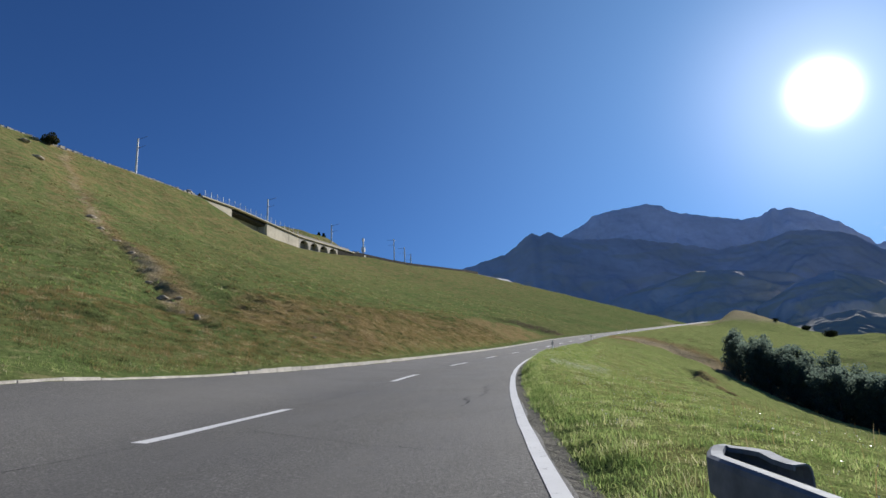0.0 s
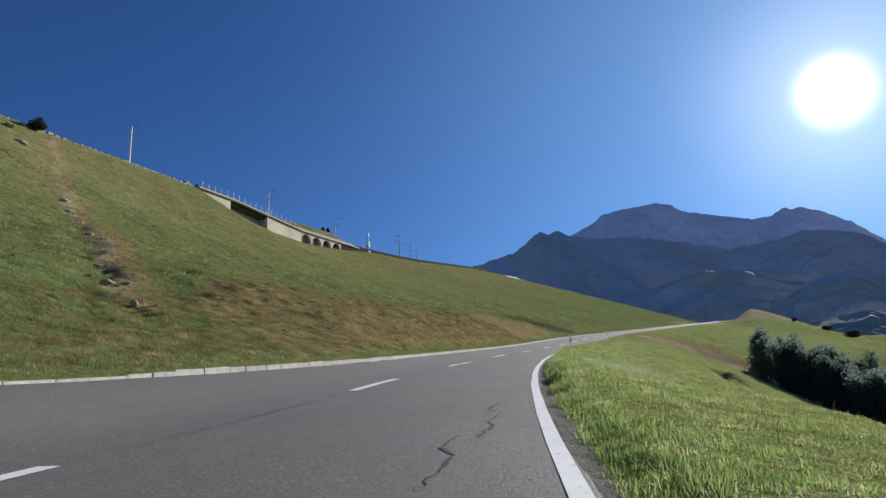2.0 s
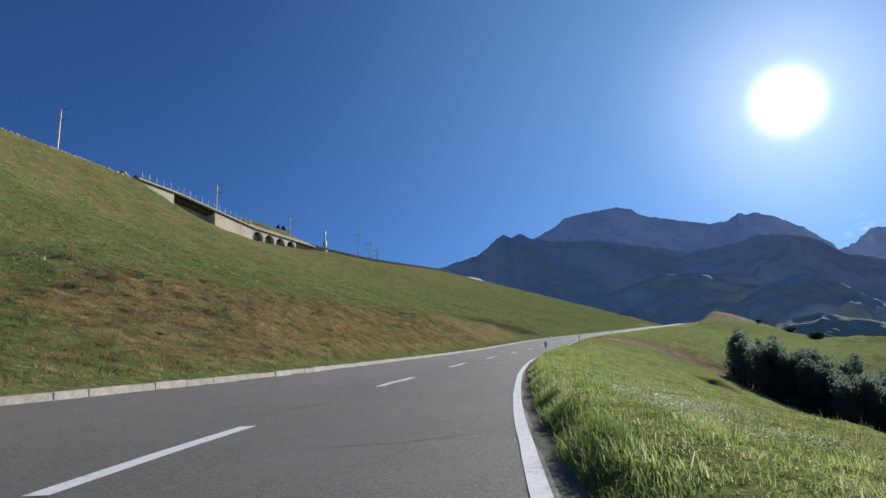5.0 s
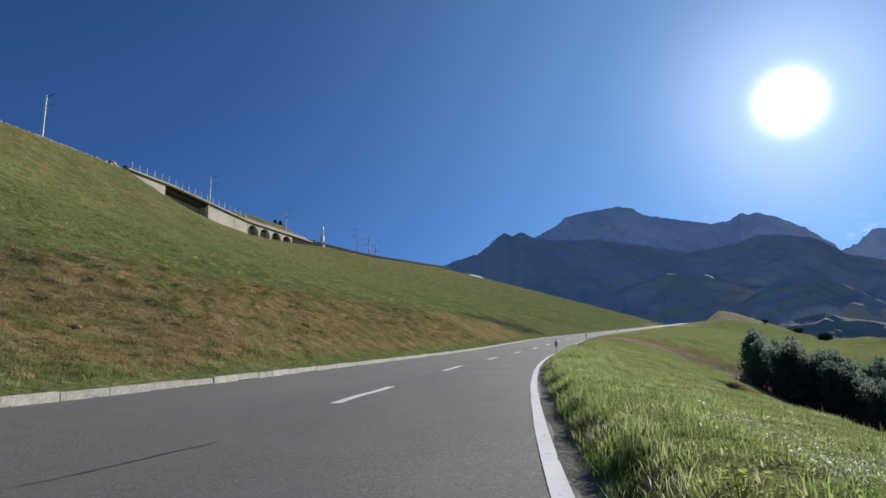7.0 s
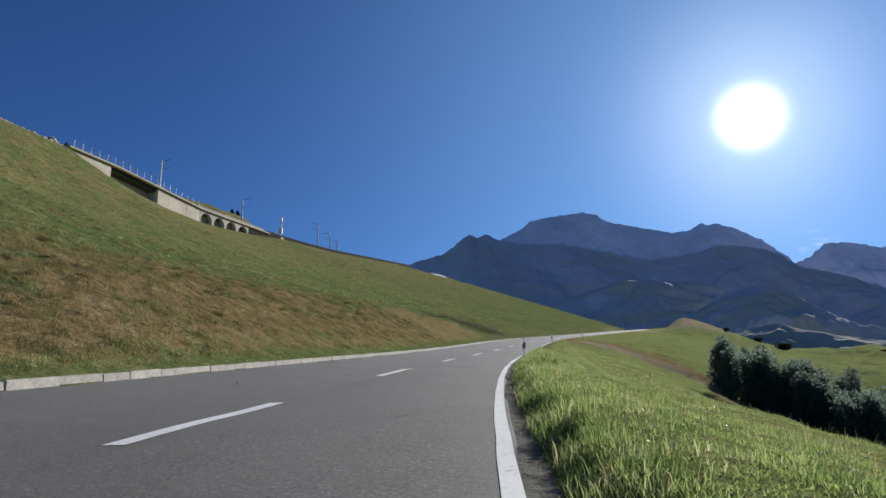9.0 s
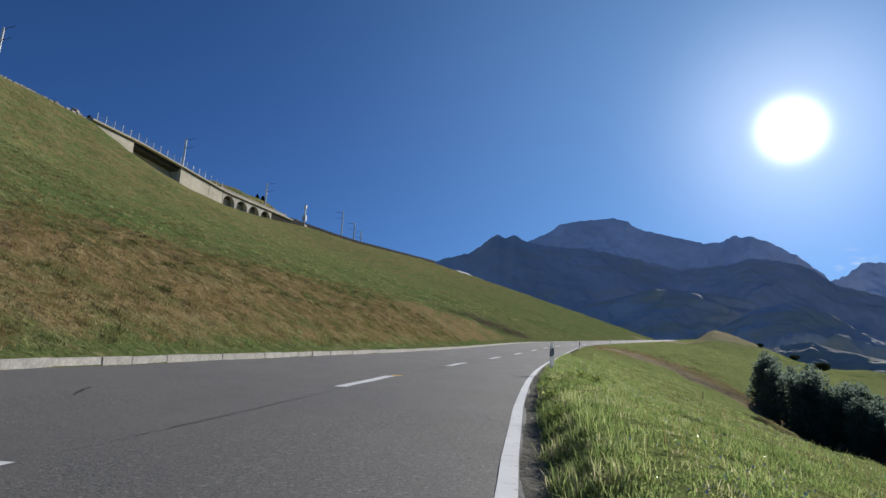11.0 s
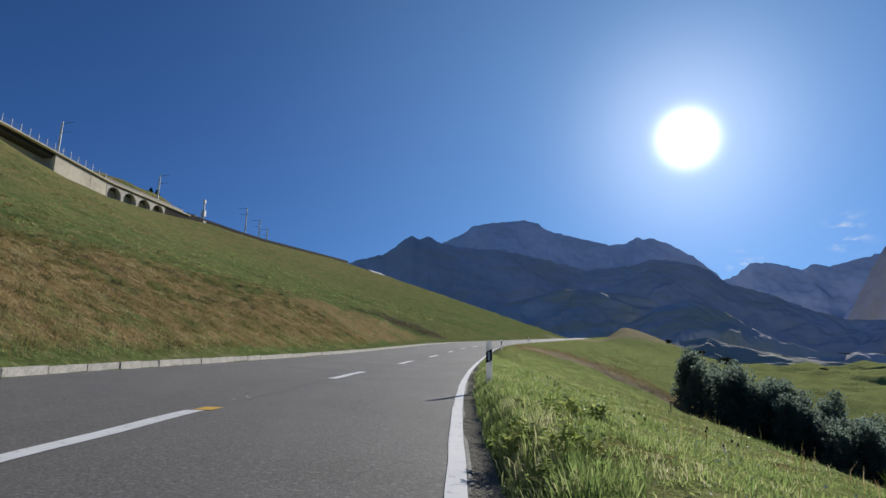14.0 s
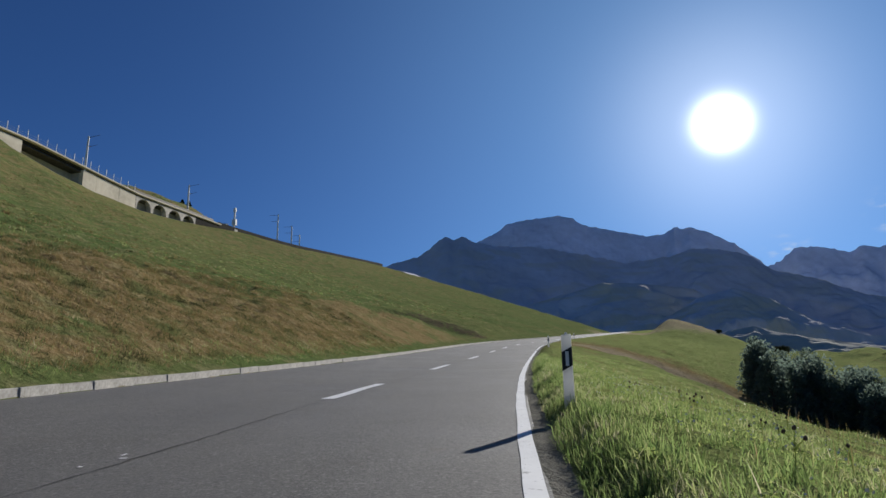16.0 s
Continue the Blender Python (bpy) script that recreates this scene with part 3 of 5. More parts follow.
RZ[:, -1] -= 0.003
road = sheet("road", tilted(RX, RY, RZ), grid_faces(*RX.shape), ASPHALT)
tagged(road, "grey cracked asphalt road climbing along the hillside", "road", kind="structure")


def road_point(y, off, lift=0.0):
    """A place on the road at y, off metres left of the right edge line."""
    e, w = float(edge(y)), float(width(y))
    x = e - off
    return tuple(W(x, y, float(road_z(y)) + float(fall(y)) * float(smooth(0.5, 1.0, off / w)) + 0.006 * float(lumps(np.array(x), np.array(y), 3.5, 2, 9)) + lift))


def stripe(name, y0, y1, off0, off1, material, parent, step=0.4, lift=0.005, ragged=0.0):
    """Paint on the road between two offsets."""
    n = max(2, int((y1 - y0) / step) + 1)
    bm, rows = bmesh.new(), []
    for i, y in enumerate(np.linspace(y0, y1, n)):
        a = off0(y) if callable(off0) else off0
        b = off1(y) if callable(off1) else off1
        j = random.uniform(-ragged, ragged)
        rows.append([bm.verts.new(road_point(y, a + j, lift)), bm.verts.new(road_point(y, b + j * 0.6, lift))])
    for p, q in zip(rows, rows[1:]):
        bm.faces.new((p[0], p[1], q[1], q[0]))
    bmesh.ops.recalc_face_normals(bm, faces=bm.faces)
    if bm.faces[:][0].normal.z < 0:
        bmesh.ops.reverse_faces(bm, faces=bm.faces)
    return part(name, bm, material, parent)


def centre(y):
    """Offset of the dashed line from the right edge line."""
    return 2.5 + 1.35 * math.exp(-(max(y, 5.0) - 9) / 6.5) + 0.06 * math.exp(-((y - 39) / 4.0) ** 2) + 0.05 * math.exp(-((y - 29.5) / 4.0) ** 2) + 0.2 * math.exp(-((y - 23.5) / 5.5) ** 2)


stripe("edge_line", -40, 300, 0.015, -0.095, WHITE_PAINT, road, 0.8, ragged=0.008)
for i in range(-4, 20):
    y0 = 18.6 + 9.2 * i - (0.35 if i == -1 else 0)
    stripe("lane_dash", y0, y0 + 3.2, lambda y: centre(y) + 0.09, lambda y: centre(y) - 0.09, WHITE_PAINT, road, 0.4, ragged=0.004)

# ---- mountains ----
def ridge_height(az, peaks):
    a, h = np.array([p[0] for p in peaks]), np.array([p[1] for p in peaks])
    return np.interp(az, a, h)


def mountain(name, label, radius, depth, peaks, az0, az1, foot, rough, seed, n=260, m=70, material=MOUNTAIN, rounded=False):
    """A massif round the valley head: a foot, a furrowed face, a jagged crest and a back."""
    az = np.linspace(az0, az1, n)[None, :]
    t = np.linspace(0, 1, m)[:, None]
    crest = np.tan(np.radians(ridge_height(az, peaks))) * radius
    low = np.tan(np.radians(foot)) * (radius - depth)
    deep = np.minimum(depth, (crest - low) / (0.8 if rounded else 0.9) + 40)
    r = radius - deep * (1 - t)
    px, py = np.sin(np.radians(az)) * r, np.cos(np.radians(az)) * r
    up = t + 0 * az
    z = low + (crest - low) * (1 - (1 - up) ** 1.02 if rounded else 0.8 * up + 0.2 * up ** 2.0)
    arc = np.radians(az) * radius
    spur = np.abs(lumps(arc + 60 * lumps(px, py, 400, 2, seed + 3), up * 160, 260, 3, seed)) - 0.45
    fade = np.sin(np.pi * np.clip(up, 0, 1) ** 0.8)
    z = z - spur * rough * fade + rough * (0.2 if rounded else 0.8) * lumps(px, py, 210, 4, seed + 1) * fade
    if not rounded:
        z = z + radius * 0.0022 * np.abs(lumps(arc, 0 * arc, 46, 4, seed + 6)) * up ** 8
    else:
        z = z + rough * 0.38 * lumps(px, py, 52, 3, seed + 5) * fade
        # grassy terraces, flat enough for the low sun to graze
        step = 55.0 + 12.0 * lumps(px, py, 300, 1, seed + 9)
        worn = smooth(-0.35, 0.25, lumps(px, py, 150, 2, seed + 7)) * smooth(0.2, 0.45, up) * (1 - smooth(0.9, 1.0, up)) * (1.0 if radius > 1000 else 0.0)
        z = z + worn * 0.138 * step * np.sin(2 * np.pi * (z - low) / step + 1.0 * lumps(px, py, 110, 2, seed + 8))
    z = z + rough * 0.25 * np.abs(lumps(arc, up * 40, 60, 3, seed + 4)) * fade
    z = z + rough * 0.14 * lumps(px, py, 42, 4, seed + 2) * up
    # the far side, a sheet of its own corners along the crest
    bt = np.linspace(0, 1, 8)[:, None]
    rb = radius + bt * depth * 0.8
    bx, by = np.sin(np.radians(az)) * rb, np.cos(np.radians(az)) * rb
    bz = z[-1:] - bt * depth * 0.7
    faces = np.concatenate([grid_faces(m, n), grid_faces(8, n) + m * n])[:, ::-1]
    px, py, z = np.concatenate([px, bx]), np.concatenate([py, by]), np.concatenate([z, bz])
    ob = sheet(name, tilted(px, py, z + 0.8), faces, material)
    return tagged(ob, label, "mountain", kind="structure")


NEAR_RIDGE = [(-40, 5), (-12, 5.4), (-6.5, 6.6), (-4.2, 7.2), (-2.7, 7.6), (-1.0, 9.0), (-0.5, 9.3), (0.2, 8.95), (0.9, 9.25), (2.1, 8.65), (4.4, 8.3), (7.3, 8.15),
              (11, 7.35), (14.7, 6.4), (18.3, 6.8), (20, 7.3), (22, 7.15), (24, 6.5), (25.9, 5.2), (28.5, 4.4), (31.3, 3.2), (33.6, 2.4), (45, 2.2), (70, 4)]
FAR_RIDGE = [(-10, 5), (1, 8.0), (2.15, 8.75), (4, 9.65), (5, 10.35), (7, 10.65), (9.4, 10.85), (10.6, 10.55), (11.5, 9.85), (13.6, 9.4), (16.7, 8.65), (18, 8.7), (18.85, 9.2),
             (19.35, 9.0), (20, 9.12), (21.4, 8.7), (23.4, 7.5), (25.2, 6.0), (27, 3)]
BACK_RIDGE = [(18, 3), (24.5, 5.2), (26.6, 5.9), (27.75, 6.9), (29.5, 6.8), (31.3, 6.25), (32.2, 6.7), (33.1, 6.4), (34.2, 6.7), (37, 7.4), (42, 7.8), (55, 6), (75, 4)]
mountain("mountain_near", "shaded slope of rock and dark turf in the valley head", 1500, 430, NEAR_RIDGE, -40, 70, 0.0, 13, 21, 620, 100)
mountain("mountain_far", "high rocky summit ridge in blue shade", 2500, 520, FAR_RIDGE, -10, 27, 5.5, 11, 31, 420, 70, HAZED_ROCK)
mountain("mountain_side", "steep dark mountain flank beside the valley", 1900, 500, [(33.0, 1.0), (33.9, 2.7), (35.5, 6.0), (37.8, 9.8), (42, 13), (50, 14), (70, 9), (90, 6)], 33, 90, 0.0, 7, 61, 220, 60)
mountain("mountain_back", "distant jagged range beyond the valley", 3600, 800, BACK_RIDGE, 18, 75, 1.0, 30, 41, 260, 40, HAZED_ROCK)
SPURS = (([(1, 1.2), (5.3, 2.9), (9.4, 4.0), (12.8, 4.9), (15.2, 4.75), (19.8, 4.1), (23, 2.0), (25, 0.2), (27, -2)], 1, 27, 1250, 9, 51),
         ([(17, 1.5), (20, 3.3), (22.6, 4.0), (25.4, 2.9), (27.7, 1.5), (31, 0.2), (40, -1)], 17, 40, 1130, 10, 52),
         ([(12, -1.5), (18, -0.2), (21.3, 0.5), (23.6, 0.95), (27, 0.1), (31, -0.6), (45, -1.5)], 12, 45, 850, 7, 53))
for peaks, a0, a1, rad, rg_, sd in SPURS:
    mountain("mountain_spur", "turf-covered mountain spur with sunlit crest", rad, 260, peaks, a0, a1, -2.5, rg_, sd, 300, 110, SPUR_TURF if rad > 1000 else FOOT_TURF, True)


# ---- marks and cracks on the road ----
def ribbon(name, pts, half, material, parent, lift=0.004, wander=0.02, seed=0, n=26):
    """A thin wandering seam along a few (x, y) places of the road."""
    rng = np.random.default_rng(seed)
    pts = np.array(pts, float)
    s = np.r_[0, np.cumsum(np.hypot(*np.diff(pts, axis=0).T))]
    t = np.linspace(0, s[-1], n)
    x, y = np.interp(t, s, pts[:, 0]), np.interp(t, s, pts[:, 1])
    j = np.cumsum(rng.normal(0, wander, n)) * 0.35 + rng.normal(0, wander * 0.4, n)
    dx, dy = np.gradient(x), np.gradient(y)
    ln = np.hypot(dx, dy) + 1e-9
    nx, ny = -dy / ln, dx / ln
    x, y = x + nx * j, y + ny * j
    bm, rows = bmesh.new(), []
    for i in range(n):
        h = half * rng.uniform(0.35, 1.3) * min(1, 0.15 + 3 * min(i, n - 1 - i) / n)
        rows.append([bm.verts.new(road_point(y[i] + k * ny[i] * h, float(edge(y[i] + k * ny[i] * h)) - (x[i] + k * nx[i] * h), lift)) for k in (1, -1)])
    for p, q in zip(rows, rows[1:]):
        f = bm.faces.new((p[0], p[1], q[1], q[0]))
        f.normal_update()
        if f.normal.z < 0:
            f.normal_flip()
    return part(name, bm, material, parent)


def on_centre(y, shift=0.0):
    return (float(edge(y)) - centre(y) + shift, y)


for n, (a, b) in enumerate(((2, 9.3), (12.7, 18.4), (31.2, 36.8), (40.5, 46), (49.6, 55.2), (58.8, 64))):
    ribbon("tar_crack", [on_centre(a + (b - a) * i / 5, 0.05 if n % 2 else 0.1) for i in range(6)], 0.010, TAR, road, seed=n, n=40)
ribbon("tar_crack", [(2.22, 11.4), (2.24, 12.2), (2.14, 12.7), (2.2, 13.2)], 0.017, TAR, road, wander=0.03, seed=21)
ribbon("tar_crack", [(2.24, 12.9), (2.33, 13.7), (2.31, 14.8)], 0.013, TAR, road, wander=0.03, seed=22)
ribbon("tar_crack", [(2.21, 14.7), (2.18, 15.2), (2.29, 15.8)], 0.015, TAR, road, wander=0.03, seed=23)
ribbon("tar_crack", [(-0.4, 10.3), (0.83, 9.2), (1.6, 8.65), (2.37, 8.2), (3.1, 8.0)], 0.006, TAR, road, wander=0.04, seed=24, n=44)
ribbon("tar_crack", [(0.7, 20.05), (1.46, 20.25), (2.09, 20.55), (2.36, 20.84)], 0.010, TAR, road, wander=0.02, seed=29, n=40)
ribbon("tar_crack", [(-0.95, 22.6), (-0.62, 23.3), (-0.29, 24.5)], 0.014, TAR, road, seed=25)
ribbon("tar_crack", [(-2.1, 28.3), (-1.75, 28.9)], 0.012, TAR, road, seed=26, n=12)
ribbon("tar_crack", [(-1.6, 33.7), (-1.95, 34.5), (-1.8, 34.6)], 0.02, TAR, road, seed=27, n=14)
ribbon("tar_crack", [(1.5, 29.3), (1.62, 29.6)], 0.02, TAR, road, seed=28, n=8)
stripe("yellow_mark", 40.24, 40.54, lambda y: centre(y) + 0.04, lambda y: centre(y) - 0.15, YELLOW_PAINT, road, 0.2, lift=0.006)
for y, o, a, b in ((41.5, 0.1, 0.03, 0.03), (41.8, 0.02, 0.03, 0.05), (41.92, 0.1, 0.07, 0.02)):
    stripe("chalk_mark", y, y + a, lambda v: centre(v) + o + b / 2, lambda v: centre(v) + o - b / 2, WHITE_PAINT, road, 0.1, lift=0.005)


# ---- delineator posts ----
def delineator(y, u, label):
    x = float(edge(y)) + u
    base = W(x, y, gz(x, y) - 0.03)
    th = empty("delineator_post", base, -0.15)
    bm = bmesh.new()
    prof = [(-0.046, -0.035), (0.046, -0.035), (0.05, 0.0), (0.026, 0.05), (-0.026, 0.05), (-0.05, 0.0)]
    low = [bm.verts.new((px, py, -0.25)) for px, py in prof]
    top = [bm.verts.new((px * 0.92, py * 0.92, 0.66 - 0.35 * py + 0.25 * (px * 0.4))) for px, py in prof]
    for i in range(6):
        bm.faces.new((low[i], low[(i + 1) % 6], top[(i + 1) % 6], top[i]))
    bm.faces.new(top)
    bmesh.ops.recalc_face_normals(bm, faces=bm.faces)
    bmesh.ops.bevel(bm, geom=bm.edges[:], offset=0.004, segments=1, affect="EDGES")
    part("body", bm, POST_PLASTIC, th)
    bm = bmesh.new()
    ring = [(-0.0475, -0.037), (0.0475, -0.037), (0.0505, 0.0), (0.028, 0.051), (-0.028, 0.051), (-0.0505, 0.0)]
    lo = [bm.verts.new((px * 0.985, py, 0.34 + 0.5 * (px + 0.05))) for px, py in ring]
    hi = [bm.verts.new((px * 0.965, py, 0.51 + 0.5 * (px + 0.05))) for px, py in ring]
    for i in range(6):
        bm.faces.new((lo[i], lo[(i + 1) % 6], hi[(i + 1) % 6], hi[i]))
    bmesh.ops.recalc_face_normals(bm, faces=bm.faces)
    band = part("black_band", bm, BLACK_PLASTIC, th, "slanted black band")
    bm = bmesh.new()
    box(bm, -0.015, -0.046, 0.385, 0.015, -0.036, 0.515, 0.003)
    part("reflector", bm, WHITE_PLASTIC, band, "pale rectangular reflector")
    bm = bmesh.new()
    box(bm, -0.012, -0.016, 0.655, 0.012, 0.016, 0.69, 0.004)
    part("cap", bm, WHITE_PLASTIC, th)
    return tagged(th, label, "road post", "posts along the road")


delineator(43.5, 0.47, "white plastic road post with slanted black band in grass")
delineator(76.0, 0.75, "white plastic road post with slanted black band in grass")
delineator(112.0, 0.8, "white plastic road post with slanted black band in grass")


# ---- guard rail end beside the road ----
def guard_rail():
    th = empty("guard_rail", W(4.02, 5.3, gz(4.02, 5.3) - 0.02), 0.06)
    zt = 0.375 - gz(4.02, 5.3) + 0.02      # top of the beam over the foot
    # a pressed W profile swept back from the rounded end
    prof = [(-0.032, -0.014), (-0.030, -0.002), (0.004, 0.0), (0.014, -0.006), (0.018, -0.02), (0.02, -0.12), (-0.012, -0.155), (-0.012, -0.185), (0.02, -0.22), (0.018, -0.30), (0.010, -0.316), (-0.012, -0.32)]
    path = [(0.42, -6.0), (0.30, -4.0), (0.17, -2.0), (0.07, -0.8), (-0.02, -0.25), (-0.065, 0.0)]
    for k in range(1, 9):
        a = math.pi * k / 8
        path.append((-0.065 + 0.10 * (1 - math.cos(a)), 0.30 * math.sin(a)))
    path += [(0.145, -0.06), (0.15, -0.12)]
    drop = math.tan(SLOPE)                # the beam follows the road downhill
    bm, rings = bmesh.new(), []
    for i, (px, py) in enumerate(path):
        qx, qy = path[min(i + 1, len(path) - 1)]
        rx, ry_ = path[max(i - 1, 0)]
        t = Vector((qx - rx, qy - ry_, 0)).normalized()
        nrm = Vector((-t.y, t.x, 0))
        dent = 0.004 * math.sin(i * 2.3)
        rings.append([bm.verts.new((px + nrm.x * (o + dent), py + nrm.y * (o + dent), zt + drop * py + z + 0.004 * math.sin(i * 1.7 + z * 9))) for o, z in prof])
    for p, q in zip(rings, rings[1:]):
        for i in range(len(prof) - 1):
            bm.faces.new((p[i], p[i + 1], q[i + 1], q[i]))
    bmesh.ops.recalc_face_normals(bm, faces=bm.faces)
    bmesh.ops.solidify(bm, geom=bm.faces[:], thickness=0.006)
    part("beam", bm, STEEL, th, "dented galvanised beam with a curled end")
    for py in (-0.75, -2.9, -5.0):
        px = float(np.interp(py, [q[1] for q in path[:6]], [q[0] for q in path[:6]])) + 0.085
        bm = bmesh.new()
        zp = zt + drop * py
        box(bm, px - 0.045, py - 0.03, -1.2, px + 0.045, py - 0.022, zp - 0.03)
        box(bm, px - 0.045, py - 0.03, -1.2, px - 0.038, py + 0.03, zp - 0.03)
        box(bm, px + 0.038, py - 0.03, -1.2, px + 0.045, py + 0.03, zp - 0.03)
        part("post", bm, STEEL, th)
        bm = bmesh.new()
        rod(bm, (px - 0.12, py, zp - 0.17), (px - 0.05, py, zp - 0.17), 0.014, seg=6)
        part("bolt", bm, DARK_STEEL, th)
    return tagged(th, "dented galvanised guard rail end in roadside grass", "guard rail")


guard_rail()

# ---- railway along the hillside ----
HEAD = math.atan(0.268)


def rail_at(Y, n=0.0, dz=0.0):
    """A place by the railway: n metres towards the valley, dz over the track."""
    x, z = rail_line(Y)
    return Vector((float(x) + n * math.cos(HEAD), Y - n * math.sin(HEAD), float(z) + dz))


def swept(name, Ys, prof, material, parent=None, label="", cap=True):
    """A bar with a closed profile of (n, dz) along the railway."""
    bm, rings = bmesh.new(), []
    for Y in Ys:
        pr = prof(Y) if callable(prof) else prof
        rings.append([bm.verts.new(rail_at(Y, n, z)) for n, z in pr])
    k = len(rings[0])
    for p, q in zip(rings, rings[1:]):
        for i in range(k):
            bm.faces.new((p[i], p[(i + 1) % k], q[(i + 1) % k], q[i]))
    if cap:
        bm.faces.new(rings[0])
        bm.faces.new(rings[-1])
    bmesh.ops.recalc_face_normals(bm, faces=bm.faces)
    return part(name, bm, material, parent, label)


def ground_under(Y, n=0.0):
    """Height of the land below the railway, against the track."""
    p = rail_at(Y, n)
    q = TILT.inverted() @ p
    g = TILT @ Vector((q.x, q.y, gz(q.x, q.y)))
    return g.z - float(rail_line(Y)[1])


def track():
    Ys = np.linspace(10, 300, 117)
    th = swept("railway_track", Ys, [(-4.0, -0.9), (-3.6, -0.12), (-0.9, -0.12), (-0.4, -0.9)], BALLAST)
    for n in (-2.75, -1.75):
        swept("rail", Ys, [(n - 0.035, -0.1), (n - 0.035, 0.06), (n + 0.035, 0.06), (n + 0.035, -0.1)], DARK_STEEL, th)
    return tagged(th, "single railway track on dark ballast along the hillside", "railway", kind="structure")


track()


def stone_edging():
    """A row of single pale stones between the track and the meadow."""
    th = empty("stone_edging", rail_at(88, -0.2, -0.3))
    inv = th.matrix_basis.inverted()
    r = np.random.default_rng(33)
    kinds = []
    for k in range(4):
        bm = bmesh.new()
        box(bm, -0.5, -0.5, -0.5, 0.5, 0.5, 0.5, 0.09)
        for v in bm.verts:
            v.co += Vector(r.uniform(-0.07, 0.07, 3))
        me = bpy.data.meshes.new("stone")
        bm.to_mesh(me)
        bm.free()
        me.materials.append(EDGE_STONE)
        kinds.append(me)
    Y = 60.0
    while Y < 115.4:
        ln = r.uniform(0.45, 0.95)
        st = new("stone", kinds[int(r.integers(0, 4))])
        m = Matrix.Translation(rail_at(Y + ln / 2, -0.2 + r.normal(0, 0.05), -0.28 + r.normal(0, 0.04)))
        st.matrix_basis = inv @ m @ Matrix.Rotation(-HEAD + r.normal(0, 0.08), 4, "Z") @ Matrix.Diagonal((r.uniform(0.3, 0.5), ln, r.uniform(0.3, 0.5), 1))
        st.parent = th
        Y += ln + r.uniform(0.02, 0.35)
    return tagged(th, "row of pale rough stones edging the railway track", "stone edging", kind="structure")


stone_edging()
w = swept("track_wall_dark", np.linspace(169.5, 262, 60), lambda Y: [(-0.4, ground_under(Y) - 1.2), (-0.36, 0.5), (-0.06, 0.52), (0.06, ground_under(Y) - 1.4)], DARK_STONE)
tagged(w, "low dark retaining wall along the railway track", "retaining wall", kind="structure")


